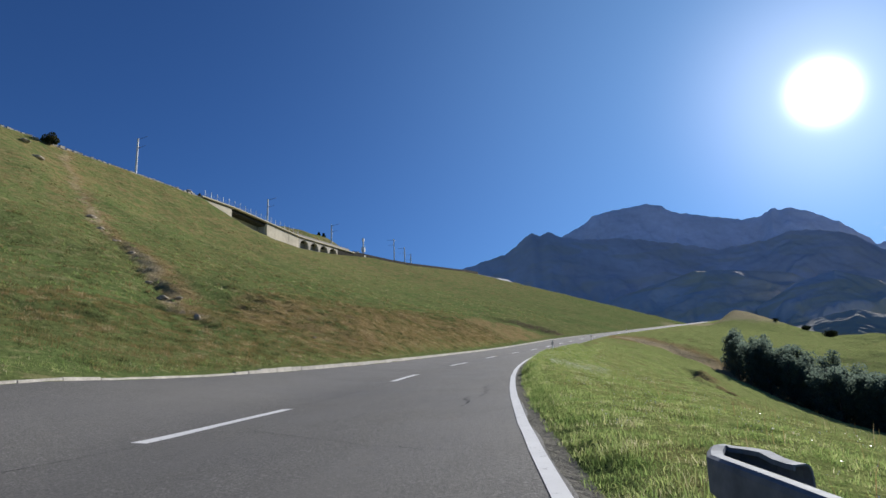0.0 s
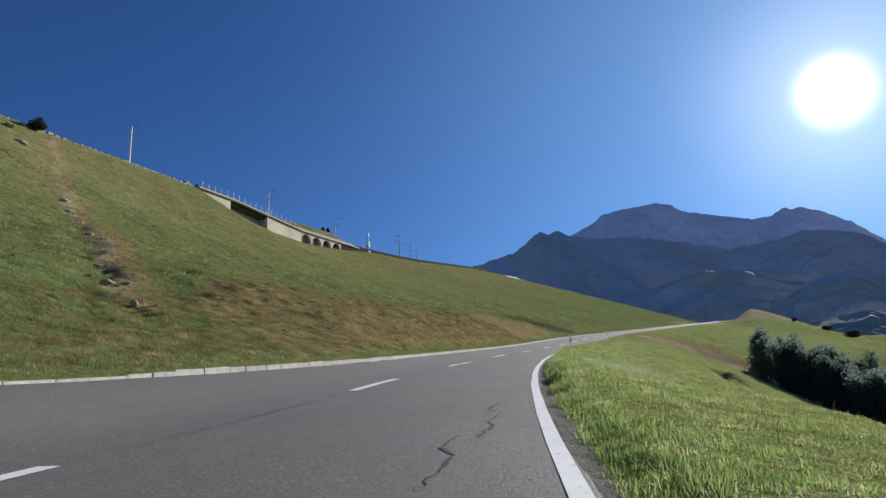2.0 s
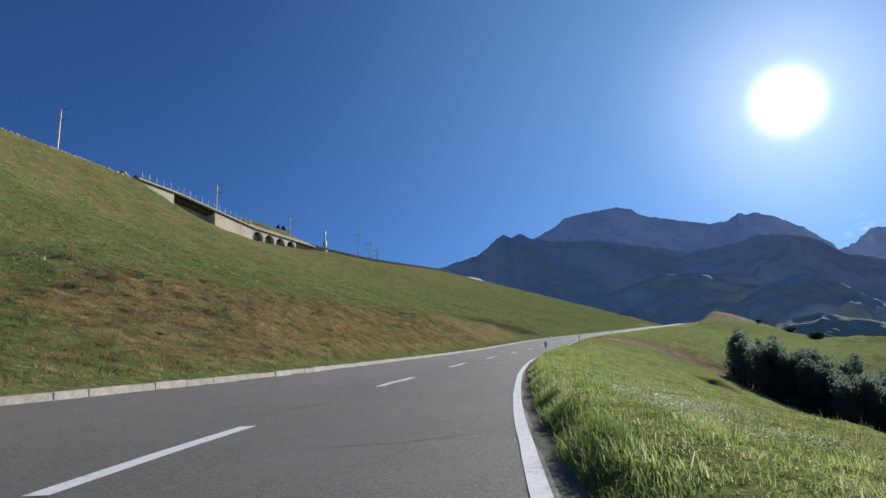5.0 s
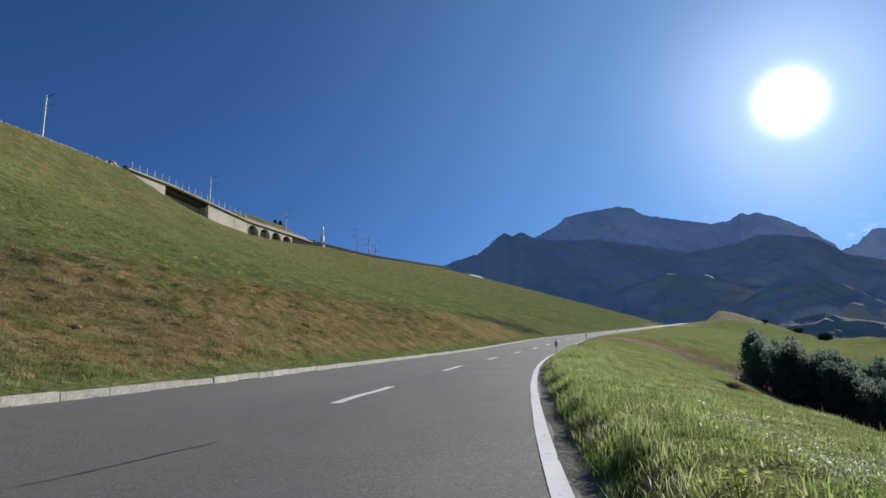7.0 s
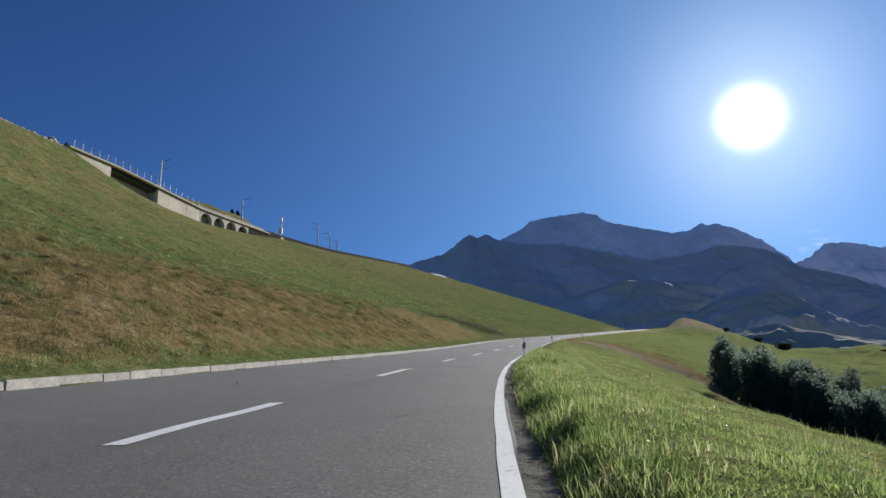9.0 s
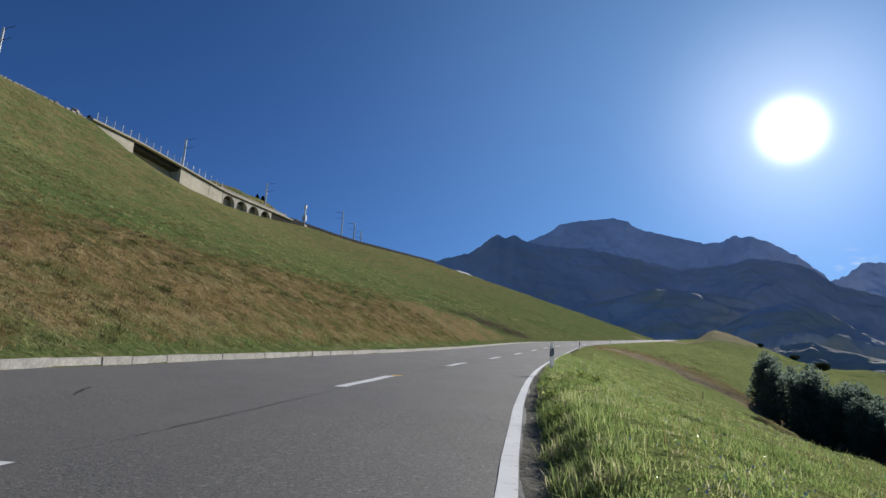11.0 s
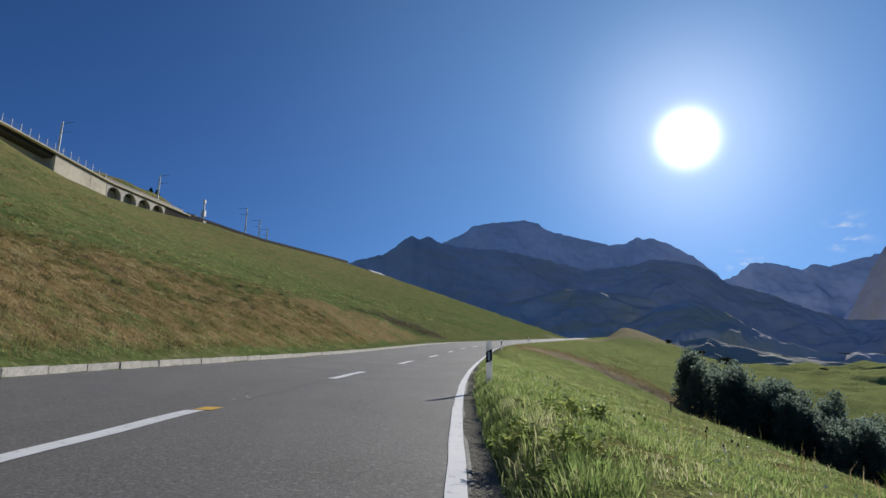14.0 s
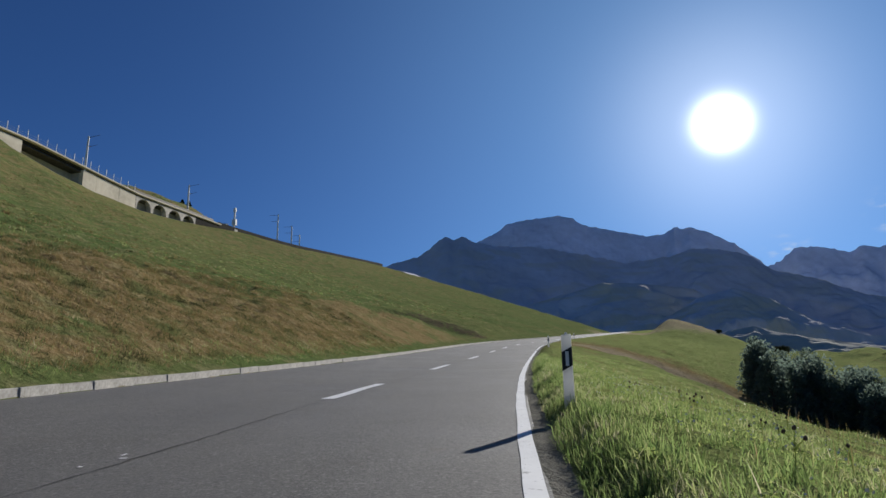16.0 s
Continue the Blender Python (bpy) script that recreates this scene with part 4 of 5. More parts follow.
def viaduct():
    th = empty("railway_viaduct", rail_at(116, 0, 0))
    inv = th.matrix_basis.inverted()

    def sw(*a, **k):
        ob = swept(*a, **k)
        ob.data.transform(inv)
        ob.parent = th
        return ob

    Ys = np.linspace(115.5, 170, 40)
    sw("deck", Ys, [(-4.4, -0.55), (-4.4, -0.16), (-0.3, -0.16), (-0.3, -0.5), (-0.7, -0.62)], DARK_STONE)
    sw("edge_beam", Ys, [(-0.28, -0.2), (-0.28, 0.1), (0.25, 0.1), (0.25, -0.12)], PALE_CONCRETE, label="pale concrete edge beam")
    # flared wall at the upper end
    a = np.linspace(115.8, 123.7, 12)
    sw("abutment", a, lambda Y: [(-0.9, ground_under(Y) - 1.6), (-0.9, -0.45), (-0.02, -0.45), (0.05, min(-0.5, ground_under(Y)) - 1.4)], PALE_CONCRETE)
    sw("inner_abutment", [122.9, 123.7], [(-2.48, -5.5), (-2.48, -0.56), (-0.92, -0.56), (-0.92, -5.5)], CONCRETE)
    # wall panels after the span
    edges_ = [134.5, 137.2, 142.1, 145.9]
    for p, q in zip(edges_, edges_[1:]):
        sw("wall_panel", np.linspace(p + 0.02, q - 0.02, 4), lambda Y: [(-0.8, ground_under(Y) - 2.0), (-0.8, -0.45), (0.0 - 0.02 * (p % 2), -0.45), (0.08, ground_under(Y) - 2.0)], PALE_CONCRETE)
    sw("pier", [134.5, 135.3], [(-2.48, -5.5), (-2.48, -0.56), (-0.82, -0.56), (-0.82, -5.5)], CONCRETE)
    sw("back_wall", np.linspace(122.9, 135.3, 6), [(-3.1, -6), (-3.1, -0.58), (-2.5, -0.58), (-2.5, -6)], CONCRETE)
    sw("back_wall", np.linspace(146, 162, 12), [(-2.0, -6), (-2.0, -0.64), (-1.5, -0.64), (-1.5, -6)], PALE_MASONRY)
    # masonry arches
    first, pitch, r = 146.0, 4.0, 1.72
    bm = bmesh.new()
    for i in range(4):
        c = first + pitch * (i + 0.5)
        n = 24
        cols = []
        for k in range(n + 1):
            Y = first + pitch * (i + k / n)
            off = Y - c
            spring = -2.3
            low = spring + math.sqrt(max(r * r - off * off, 0)) if abs(off) < r else -5.0
            low = min(low, -0.5)
            cols.append([bm.verts.new(rail_at(Y, nn, zz)) for nn, zz in ((0.0, -0.4), (0.0, low), (-0.9, low), (-0.9, -0.4))])
        for p, q in zip(cols, cols[1:]):
            for k in range(3):
                bm.faces.new((p[k], p[k + 1], q[k + 1], q[k]))
    bmesh.ops.remove_doubles(bm, verts=bm.verts, dist=0.001)
    bmesh.ops.recalc_face_normals(bm, faces=bm.faces)
    bmesh.ops.transform(bm, matrix=inv, verts=bm.verts)
    part("arch_wall", bm, PALE_MASONRY, th, "stone wall with small round arches")
    # upper dark girder behind the arches, and the railing
    sw("girder", np.linspace(145.5, 168, 12), [(-0.4, 0.1), (-0.4, 0.72), (-0.27, 0.72), (-0.27, 0.1)], DARK_STEEL, label="dark steel girder")
    sw("end_wall", np.linspace(162, 171, 6), lambda Y: [(-0.9, ground_under(Y) - 1.2), (-0.9, -0.4), (0.0, -0.4), (0.05, ground_under(Y) - 1.2)], DARK_STONE)
    for i in range(19):
        Y = 116.2 + 1.62 * i
        bm = bmesh.new()
        rod(bm, rail_at(Y, 0.1, 0.0), rail_at(Y, 0.1, 1.4), 0.05, 0.045, 6)
        bmesh.ops.transform(bm, matrix=inv, verts=bm.verts)
        part("railing_post", bm, POLE, th)
    for i in range(15):
        Y = 146.2 + 1.5 * i
        bm = bmesh.new()
        rod(bm, rail_at(Y, -0.33, 0.7), rail_at(Y, -0.33, 1.3), 0.035, 0.03, 6)
        bmesh.ops.transform(bm, matrix=inv, verts=bm.verts)
        part("railing_post", bm, WOOD, th)
    for z in (0.45, 0.8):
        sw("rail_wire", np.linspace(116.2, 146, 20), [(0.09, z), (0.11, z + 0.02), (0.11, z - 0.01)], STEEL)
    return tagged(th, "pale concrete railway viaduct with stone arches and railing", "viaduct")


viaduct()


def catenary_mast(Y, h, n=-4.2, side=1, label="pale grey railway catenary mast with bracket arm"):
    th = empty("catenary_mast", rail_at(Y, n, -0.4), -HEAD)
    bm = bmesh.new()
    rod(bm, (0, 0, 0), (0, 0, h + 0.4), 0.19, 0.14, 8)
    part("mast", bm, POLE, th)
    bm = bmesh.new()
    rod(bm, (0, 0, h + 0.15), (side * 2.3, 0, h + 0.3), 0.045, 0.035, 6)
    part("bracket_arm", bm, DARK_STEEL, th)
    bm = bmesh.new()
    rod(bm, (0, 0, h - 1.5), (side * 2.0, 0, h - 1.35), 0.035, 0.03, 6)
    arm = part("bracket_arm", bm, DARK_STEEL, th)
    bm = bmesh.new()
    for k in range(3):
        rod(bm, (side * (0.35 + 0.09 * k), 0, h - 1.475 + 0.007 * k), (side * (0.40 + 0.09 * k), 0, h - 1.47 + 0.007 * k), 0.09, 0.09, 8)
    part("insulator", bm, BARK, arm, "brown ribbed insulator")
    return tagged(th, label, "railway mast", "masts along the railway")


for Y, h, n in ((100.5, 6.5, -0.2), (135.0, 5.6, -0.3), (160.1, 6.0, -0.6), (193.8, 7.5, -0.8), (200.6, 5.6, -0.8), (204.8, 3.8, -0.8)):
    catenary_mast(Y, h, n, -1 if Y > 190 else 1)


def signal_mast():
    th = empty("railway_signal", rail_at(175.6, -0.6, -0.4), -HEAD)
    bm = bmesh.new()
    rod(bm, (0, 0, 0), (0, 0, 5.6), 0.22, 0.18, 10)
    part("mast", bm, WHITE_PLASTIC, th)
    bm = bmesh.new()
    box(bm, -0.28, -0.2, 4.6, 0.28, 0.2, 5.5, 0.04)
    part("signal_head", bm, WHITE_PLASTIC, th, "white signal head")
    bm = bmesh.new()
    box(bm, -0.45, -0.3, 1.5, 0.45, 0.35, 2.9, 0.05)
    part("equipment_box", bm, WHITE_PLASTIC, th, "white equipment box")
    bm = bmesh.new()
    box(bm, -0.6, -0.6, -0.6, 0.6, 0.6, 0.5, 0.06)
    part("foundation", bm, CONCRETE, th)
    tagged(th, "white railway signal mast with equipment box", "railway signal")
    th = empty("trackside_cabinet", rail_at(172.6, -0.8, -0.5), -HEAD)
    bm = bmesh.new()
    box(bm, -0.5, -0.4, 0, 0.5, 0.4, 1.25, 0.04)
    part("body", bm, WHITE_PLASTIC, th)
    bm = bmesh.new()
    box(bm, -0.56, -0.46, 1.25, 0.56, 0.46, 1.34, 0.02)
    part("lid", bm, STEEL, th)
    bm = bmesh.new()
    box(bm, -0.4, -0.43, 0.3, 0.4, -0.402, 1.1, 0.0)
    part("panel", bm, RED_PAINT, th, "faded red panel")
    tagged(th, "small white trackside cabinet with red panel", "cabinet")


signal_mast()


def barn(x, Y, z):
    th = empty("barn", (x, Y, z), -0.6)
    bm = bmesh.new()
    box(bm, -2.6, -3.2, -3, 2.6, 3.2, 1.3)
    part("wall", bm, PALE_CONCRETE, th)
    for s in (-1, 1):
        bm = bmesh.new()
        box(bm, 0, -3.6, -0.06, 3.4, 3.6, 0.06, 0.01, Matrix.Translation((0, 0, 2.9)) @ Matrix.Rotation(0.5, 4, "Y"))
        if s < 0:
            bmesh.ops.transform(bm, matrix=Matrix.Rotation(math.pi, 4, "Z"), verts=bm.verts)
        part("roof", bm, ROOF, th, "pale sheet roof")
    for yy in (-3.15, 3.15):
        bm = bmesh.new()
        v = [bm.verts.new(c) for c in ((-2.6, yy, 1.3), (2.6, yy, 1.3), (0, yy, 2.85))]
        bm.faces.new(v)
        bmesh.ops.solidify(bm, geom=bm.faces[:], thickness=0.08)
        part("gable", bm, PALE_CONCRETE, th)
    return tagged(th, "small barn with pale sheet roof behind the crest", "barn")


p = TILT @ Vector((-12.6, 258.0, gz(-12.6, 258.0)))
barn(p.x, p.y, p.z - 2.1)


# ---- rocks, bushes, trees ----
def rock(x, y, size, seed, material=ROCK, name="rock", label="weathered grey rock half sunk in the grass", sink=0.3, lift=0.0):
    rng = np.random.default_rng(seed)
    bm = bmesh.new()
    bmesh.ops.create_icosphere(bm, subdivisions=3, radius=1.0)
    off = rng.uniform(0, 50, 3)
    for v in bm.verts:
        c = v.co.copy()
        n1 = noise.noise(c * 1.1 + Vector(off))
        n2 = noise.noise(c * 3.1 + Vector(off))
        v.co = c * (1 + 0.42 * n1 + 0.16 * n2)
        v.co.x, v.co.y, v.co.z = v.co.x * size[0], v.co.y * size[1], v.co.z * size[2]
    th = part(name, bm, material)
    th.matrix_basis = Matrix.Translation(W(x, y, gz(x, y) + size[2] * (1 - 2 * sink) * 0.5 + lift)) @ Matrix.Rotation(rng.uniform(0, 6), 4, "Z")
    return tagged(th, label, "rock", "rocks in the hillside gully")


for x_, y_, sz, sd in ((-10.7, 27.6, (0.13, 0.11, 0.14), 1), (-14.9, 31.8, (0.26, 0.2, 0.12), 2), (-14.3, 32.2, (0.2, 0.16, 0.1), 3), (-17.5, 34.6, (0.22, 0.2, 0.1), 4), (-7.4, 32.2, (0.1, 0.09, 0.05), 5),
                        (-22.3, 40.0, (0.3, 0.25, 0.14), 6), (-26.4, 44.2, (0.3, 0.3, 0.16), 7), (-33.0, 51.2, (0.45, 0.35, 0.2), 8), (-38.5, 57.2, (0.6, 0.4, 0.25), 9),
                        (-62.5, 77.5, (0.9, 0.6, 0.3), 10), (-68.5, 82.0, (0.7, 0.6, 0.3), 11)):
    rock(x_, y_, sz, sd, lift=0.1 if sd == 1 else 0.0)
q = TILT.inverted() @ rail_at(115.2, -0.3, 0.2)
rock(q.x, q.y, (0.36, 0.3, 0.4), 12, DARK_STONE, lift=0.3, label="dark stone at the end of the viaduct railing")


q = TILT.inverted() @ rail_at(113.4, -1.2, 0.2)
rock(q.x, q.y, (0.75, 0.6, 0.75), 13, lift=0.35, label="large tan boulder beside the railway track")


def leaf_cloud(rng, centres, radii, count, size, flat=0.8):
    """Small leaves scattered over the shells of several clumps; corners of quads."""
    k = rng.integers(0, len(centres), count)
    d = rng.normal(size=(count, 3))
    d /= np.linalg.norm(d, axis=1)[:, None]
    r = radii[k][:, None] * rng.uniform(0.55, 1.05, (count, 1)) ** 0.5
    c = centres[k] + d * r * np.array([1, 1, flat])
    a = rng.normal(size=(count, 3))
    a /= np.linalg.norm(a, axis=1)[:, None]
    b = np.cross(a, d + rng.normal(size=(count, 3)) * 0.7)
    b /= np.linalg.norm(b, axis=1)[:, None] + 1e-9
    s = size * rng.uniform(0.6, 1.4, (count, 1))
    return np.stack([c - a * s, c - b * s * 0.55, c + a * s, c + b * s * 0.55], 1).reshape(-1, 3)


def make_tree(name, height, spread, seed, leaves, leaf, material, clumps=16):
    """Trunk and limbs in one mesh, a crown of leaves in another; stands at the origin."""
    rng = np.random.default_rng(seed)
    th = empty(name, (0, 0, 0))
    bm = bmesh.new()
    rod(bm, (0, 0, -0.6), (0.05, 0, height * 0.45), height * 0.018 + 0.02, height * 0.011, 7)
    rod(bm, (0.05, 0, height * 0.45), (0, 0.08, height * 0.88), height * 0.011, 0.02, 6)
    cs, rs = [], []
    for i in range(clumps):
        z = height * (0.16 + 0.8 * (i + rng.uniform(0, 1)) / clumps)
        w = spread * (math.sin(min(1.0, 0.35 + z / height) * math.pi * 0.93) ** 0.7 + 0.18)
        a = rng.uniform(0, 2 * math.pi)
        d = rng.uniform(0.25, 0.85) * w
        c = np.array([math.cos(a) * d, math.sin(a) * d, z])
        cs.append(c)
        rs.append(spread * rng.uniform(0.22, 0.42))
        if i % 2 == 0:
            rod(bm, (0, 0, max(0.3, z - height * 0.16)), tuple(c), 0.03 + height * 0.003, 0.012, 5)
    part("trunk", bm, BARK, th)
    v = leaf_cloud(rng, np.array(cs), np.array(rs), leaves, leaf, 1.1)
    crown = sheet("crown", v, np.arange(len(v)).reshape(-1, 4), material, False)
    crown.parent = th
    return th


alders = [make_tree("alder_tree", 6.0, 1.45, 51, 2500, 0.105, ALDER, 46), make_tree("alder_tree", 5.6, 1.5, 52, 2400, 0.105, ALDER, 42), make_tree("alder_tree", 5.0, 1.5, 53, 2100, 0.105, ALDER, 36)]
for a in alders:
    tagged(a, "dark green alder tree in a dense grove", "tree", "grove below the road")
rng = np.random.default_rng(7)
GROVE = 230
for i in range(GROVE):
    t = ((i + rng.uniform(0, 1)) / GROVE) ** 0.95
    x, y = 24.0 + 29 * t + rng.uniform(-1.0, 5.5), 86.5 - 38 * t + rng.uniform(-2, 5)
    s = 0.9 + 0.22 * t + rng.uniform(-0.2, 0.16)
    src = alders[i % 3]
    m = Matrix.Translation(W(x, y, gz(x, y) - 0.1)) @ Matrix.Rotation(rng.uniform(0, 6.28), 4, "Z") @ Matrix.Diagonal((s * rng.uniform(0.9, 1.15), s * rng.uniform(0.9, 1.15), s, 1))
    if i < 3:
        src.matrix_basis = m
    else:
        c = copy_thing(src, Matrix.Identity(4))
        c.matrix_basis = m


def make_bush(name, radius, height, seed, leaves, leaf, material, label, group):
    rng_ = np.random.default_rng(seed)
    th = empty(name, (0, 0, 0))
    bm = bmesh.new()
    cs, rs = [], []
    for i in range(11):
        a, d = rng_.uniform(0, 6.28), radius * rng_.uniform(0.1, 0.75)
        c = (math.cos(a) * d, math.sin(a) * d, height * rng_.uniform(0.2, 0.7))
        rod(bm, (0, 0, -0.2), c, 0.035, 0.015, 5)
        cs.append(c)
        rs.append(radius * rng_.uniform(0.3, 0.5))
    part("stem", bm, BARK, th)
    v = leaf_cloud(rng_, np.array(cs), np.array(rs), leaves, leaf, height / radius * 0.6)
    cr = sheet("crown", v, np.arange(len(v)).reshape(-1, 4), material, False)
    cr.parent = th
    return tagged(th, label, "bush", group)


def at_ground(ob, x, y, s=1.0, dz=0.0, rz=0.0):
    ob.matrix_basis = Matrix.Translation(W(x, y, gz(x, y) + dz)) @ Matrix.Rotation(rz, 4, "Z") @ Matrix.Diagonal((s, s, s, 1))
    return ob


b = make_bush("bush", 1.3, 1.9, 61, 2600, 0.12, DARK_LEAF, "dark rounded bush on the hillside crest", "")
q = TILT.inverted() @ rail_at(84.5, 0.5, 0)
at_ground(b, q.x, q.y)
m1 = make_bush("meadow_bush", 2.6, 2.4, 62, 2200, 0.2, DARK_LEAF, "dark low bush in the valley meadow", "bushes in the meadow")
at_ground(m1, 66.5, 196.0, 0.42)
for x, y, s in ((72.0, 190.0, 0.6), (76.0, 186.0, 0.85), (98, 183, 0.5), (112, 205, 0.5), (110, 160, 0.5)):
    c = copy_thing(m1, Matrix.Identity(4))
    at_ground(c, x, y, s, 0, x)


def make_spruce(height, seed):
    rng_ = np.random.default_rng(seed)
    th = empty("spruce_tree", (0, 0, 0))
    bm = bmesh.new()
    rod(bm, (0, 0, -0.5), (0, 0, height), 0.14, 0.02, 6)
    part("trunk", bm, BARK, th)
    n = 1500
    z = height * (0.08 + 0.92 * rng_.uniform(0, 1, n) ** 1.3)
    r = (height - z) * 0.36 * (0.75 + 0.25 * np.sin(z * 7)) * rng_.uniform(0.2, 1, n) ** 0.5
    a = rng_.uniform(0, 6.28, n)
    c = np.stack([np.cos(a) * r, np.sin(a) * r, z - r * 0.25], -1)
    out = np.stack([np.cos(a), np.sin(a), -0.35 + 0 * a], -1) * 0.28
    side = np.stack([-np.sin(a), np.cos(a), 0 * a], -1) * 0.11
    v = np.stack([c - out * 0.4, c - side, c + out, c + side], 1).reshape(-1, 3)
    cr = sheet("crown", v, np.arange(len(v)).reshape(-1, 4), SPRUCE, False)
    cr.parent = th
    return tagged(th, "small dark spruce on the slope behind the railway", "tree", "spruces behind the railway")


# a long knoll behind the railway with a few spruces
def knoll_rise(u, v):
    v = np.asarray(v, float)
    bell = 11.3 * np.exp(-((u + 2) / 13) ** 2 - (v / np.where(v < 0, 46.0, 15.0)) ** 2)
    return bell - 14.0 * np.hypot(u / 24, v / np.where(v < 0, 72.0, 40.0)) ** 4 - 1.5


KX, KY = np.meshgrid(np.linspace(-24, 24, 40), np.linspace(-72, 34, 70))
kc = rail_at(181, -20, 0)
KZ = kc.z + knoll_rise(KX, KY) + 0.5 * lumps(KX, KY, 12, 3, 15)
knoll = sheet("knoll", np.stack([kc.x + KX + 0.268 * KY, kc.y + KY, KZ], -1).reshape(-1, 3), grid_faces(70, 40), MEADOW)
attribute(knoll, "dry", 0.45 + 0.3 * lumps(KX, KY, 9, 2, 35).ravel())
attribute(knoll, "soil", np.zeros(KX.size))
attribute(knoll, "sand", np.zeros(KX.size))
attribute(knoll, "grit", np.zeros(KX.size))
attribute(knoll, "valley_green", np.zeros(KX.size))
tagged(knoll, "long grassy knoll rising behind the railway", "hill", kind="structure")


def knoll_z(x, y):
    return kc.z + float(knoll_rise(x - kc.x - 0.268 * (y - kc.y), y - kc.y))


sp = make_spruce(3.0, 71)
for i, (dx, dy, s) in enumerate(((-1, 3.5, 0.75), (0, 5, 0.95), (0, 7, 0.65), (1, 14, 0.4), (2, 17.5, 0.5), (3, 21, 0.4))):
    ob = sp if i == 0 else copy_thing(sp, Matrix.Identity(4))
    x, y = kc.x + dx, kc.y + dy
    ob.matrix_basis = Matrix.Translation((x, y, knoll_z(x, y) + 0.25)) @ Matrix.Diagonal((1.5 * s, 1.5 * s, s, 1))

# a weathered stake in the meadow
x, y = float(edge(50.5)) + 5.3, 50.5
bm = bmesh.new()
rod(bm, (0, 0, -0.3), (0.03, 0, 0.34), 0.016, 0.014, 7)
stake = part("wooden_stake", bm, WOOD)
stake.matrix_basis = Matrix.Translation(W(x, y, gz(x, y)))
tagged(stake, "thin weathered wooden stake in the meadow", "stake")


# ---- grass, weeds ----
def blades(name, x, y, length, width_, lean, material, seed, simple=False):
    """Bent tapering blades that stand on the ground; one mesh."""
    rng_ = np.random.default_rng(seed)
    n = len(x)
    z = ground(x, y) - 0.015
    base = np.stack([x, y, z], -1) @ RT.T
    a = rng_.uniform(0, 2 * np.pi, n)
    side = np.stack([np.cos(a), np.sin(a), 0 * a], -1) * (width_ / 2)[:, None]
    b = a + np.pi / 2 + rng_.normal(0, 0.5, n)
    out = np.stack([np.cos(b), np.sin(b), 0 * b], -1) * (length * lean)[:, None]
    up = np.array([0, 0, 1.0]) * length[:, None]
    if simple:
        v = np.stack([base - side, base + side, base + out + up * (1 - 0.35 * lean[:, None])], 1)
        return sheet(name, v.reshape(-1, 3), np.arange(3 * n).reshape(-1, 3), material, False)
    m = base + out * 0.3 + up * 0.55
    tip = base + out + up * (1 - 0.35 * lean[:, None])
    v = np.stack([base - side, base + side, m - side * 0.75, m + side * 0.75, tip], 1)
    i = np.arange(n)[:, None] * 5
    f = np.concatenate([i + np.array([0, 1, 3]), i + np.array([0, 3, 2]), i + np.array([2, 3, 4])], 0)
    return sheet(name, v.reshape(-1, 3), f, material, False)


rng = np.random.default_rng(3)


def clumped(n, y0, y1, u0, u1, spread, per, seed, bias=1.0):
    """Places gathered in tufts, between two offsets from the right edge line."""
    r = np.random.default_rng(seed)
    k = max(1, n // per)
    cy, cu = r.uniform(y0, y1, k), u0 + (u1 - u0) * r.uniform(0, 1, k) ** bias
    i = r.integers(0, k, n)
    y = cy[i] + r.normal(0, spread, n)
    u = cu[i] + r.normal(0, spread, n)
    tall = r.uniform(0.55, 1.25, k)[i]
    keep = (u > u0) & (u < u1 + 0.5)
    return y[keep], u[keep], tall[keep]


# lush verge on the valley side
for nm, n, y0, y1, u0, u1, ln, wd, per, seed, bias in (
        ("verge_grass", 270000, 4.0, 58.0, 0.30, 2.9, 0.062, 0.0046, 40, 81, 1.15),
        ("edge_grass", 90000, 4.0, 62.0, 0.17, 0.62, 0.10, 0.005, 26, 80, 0.7),
        ("slope_grass", 230000, 4.0, 75.0, 1.8, 9.5, 0.06, 0.008, 16, 82, 1.25)):
    y, u, tall = clumped(n, y0, y1, u0, u1, 0.07, per, seed, bias)
    patchy = 0.72 + 0.45 * smooth(-0.35, 0.6, lumps(u, y, 1.9, 2, 30)) * (1 - 0.5 * smooth(24, 40, y))
    patchy = patchy * (0.75 + 0.5 * smooth(-0.5, 0.6, lumps(u, y, 0.75, 2, 31)))
    if nm == "edge_grass":
        keep = u > 0.215 + 0.04 * smooth(15, 20, y) + 0.05 * lumps(u * 0, y, 0.9, 3, 32)
        y, u, tall, patchy = y[keep], u[keep], tall[keep], patchy[keep]
    L = ln * tall * rng.uniform(0.4, 1.6, len(y)) * patchy * (0.85 + 0.15 * smooth(15, 20, y) + 0.25 * smooth(26, 35, y))
    ob = blades(nm, edge(y) + u, y, L, wd * rng.uniform(0.6, 1.5, len(y)), rng.uniform(0.2, 1.3, len(y)), BLADES, seed, nm == "slope_grass")
    tagged(ob, "long sunlit green grass on the road verge", "grass", kind="stuff")

# seed heads and tall dry stalks
y, u, tall = clumped(1800, 4.0, 60.0, 0.8, 5.0, 0.3, 6, 83)
ob = blades("dry_stalks", edge(y) + u, y, 0.22 * tall * rng.uniform(0.7, 1.2, len(y)), np.full(len(y), 0.006), rng.uniform(0.05, 0.35, len(y)), DRY_BLADES, 84)
tagged(ob, "thin dry grass stalks standing in the verge", "dry grass", kind="stuff")

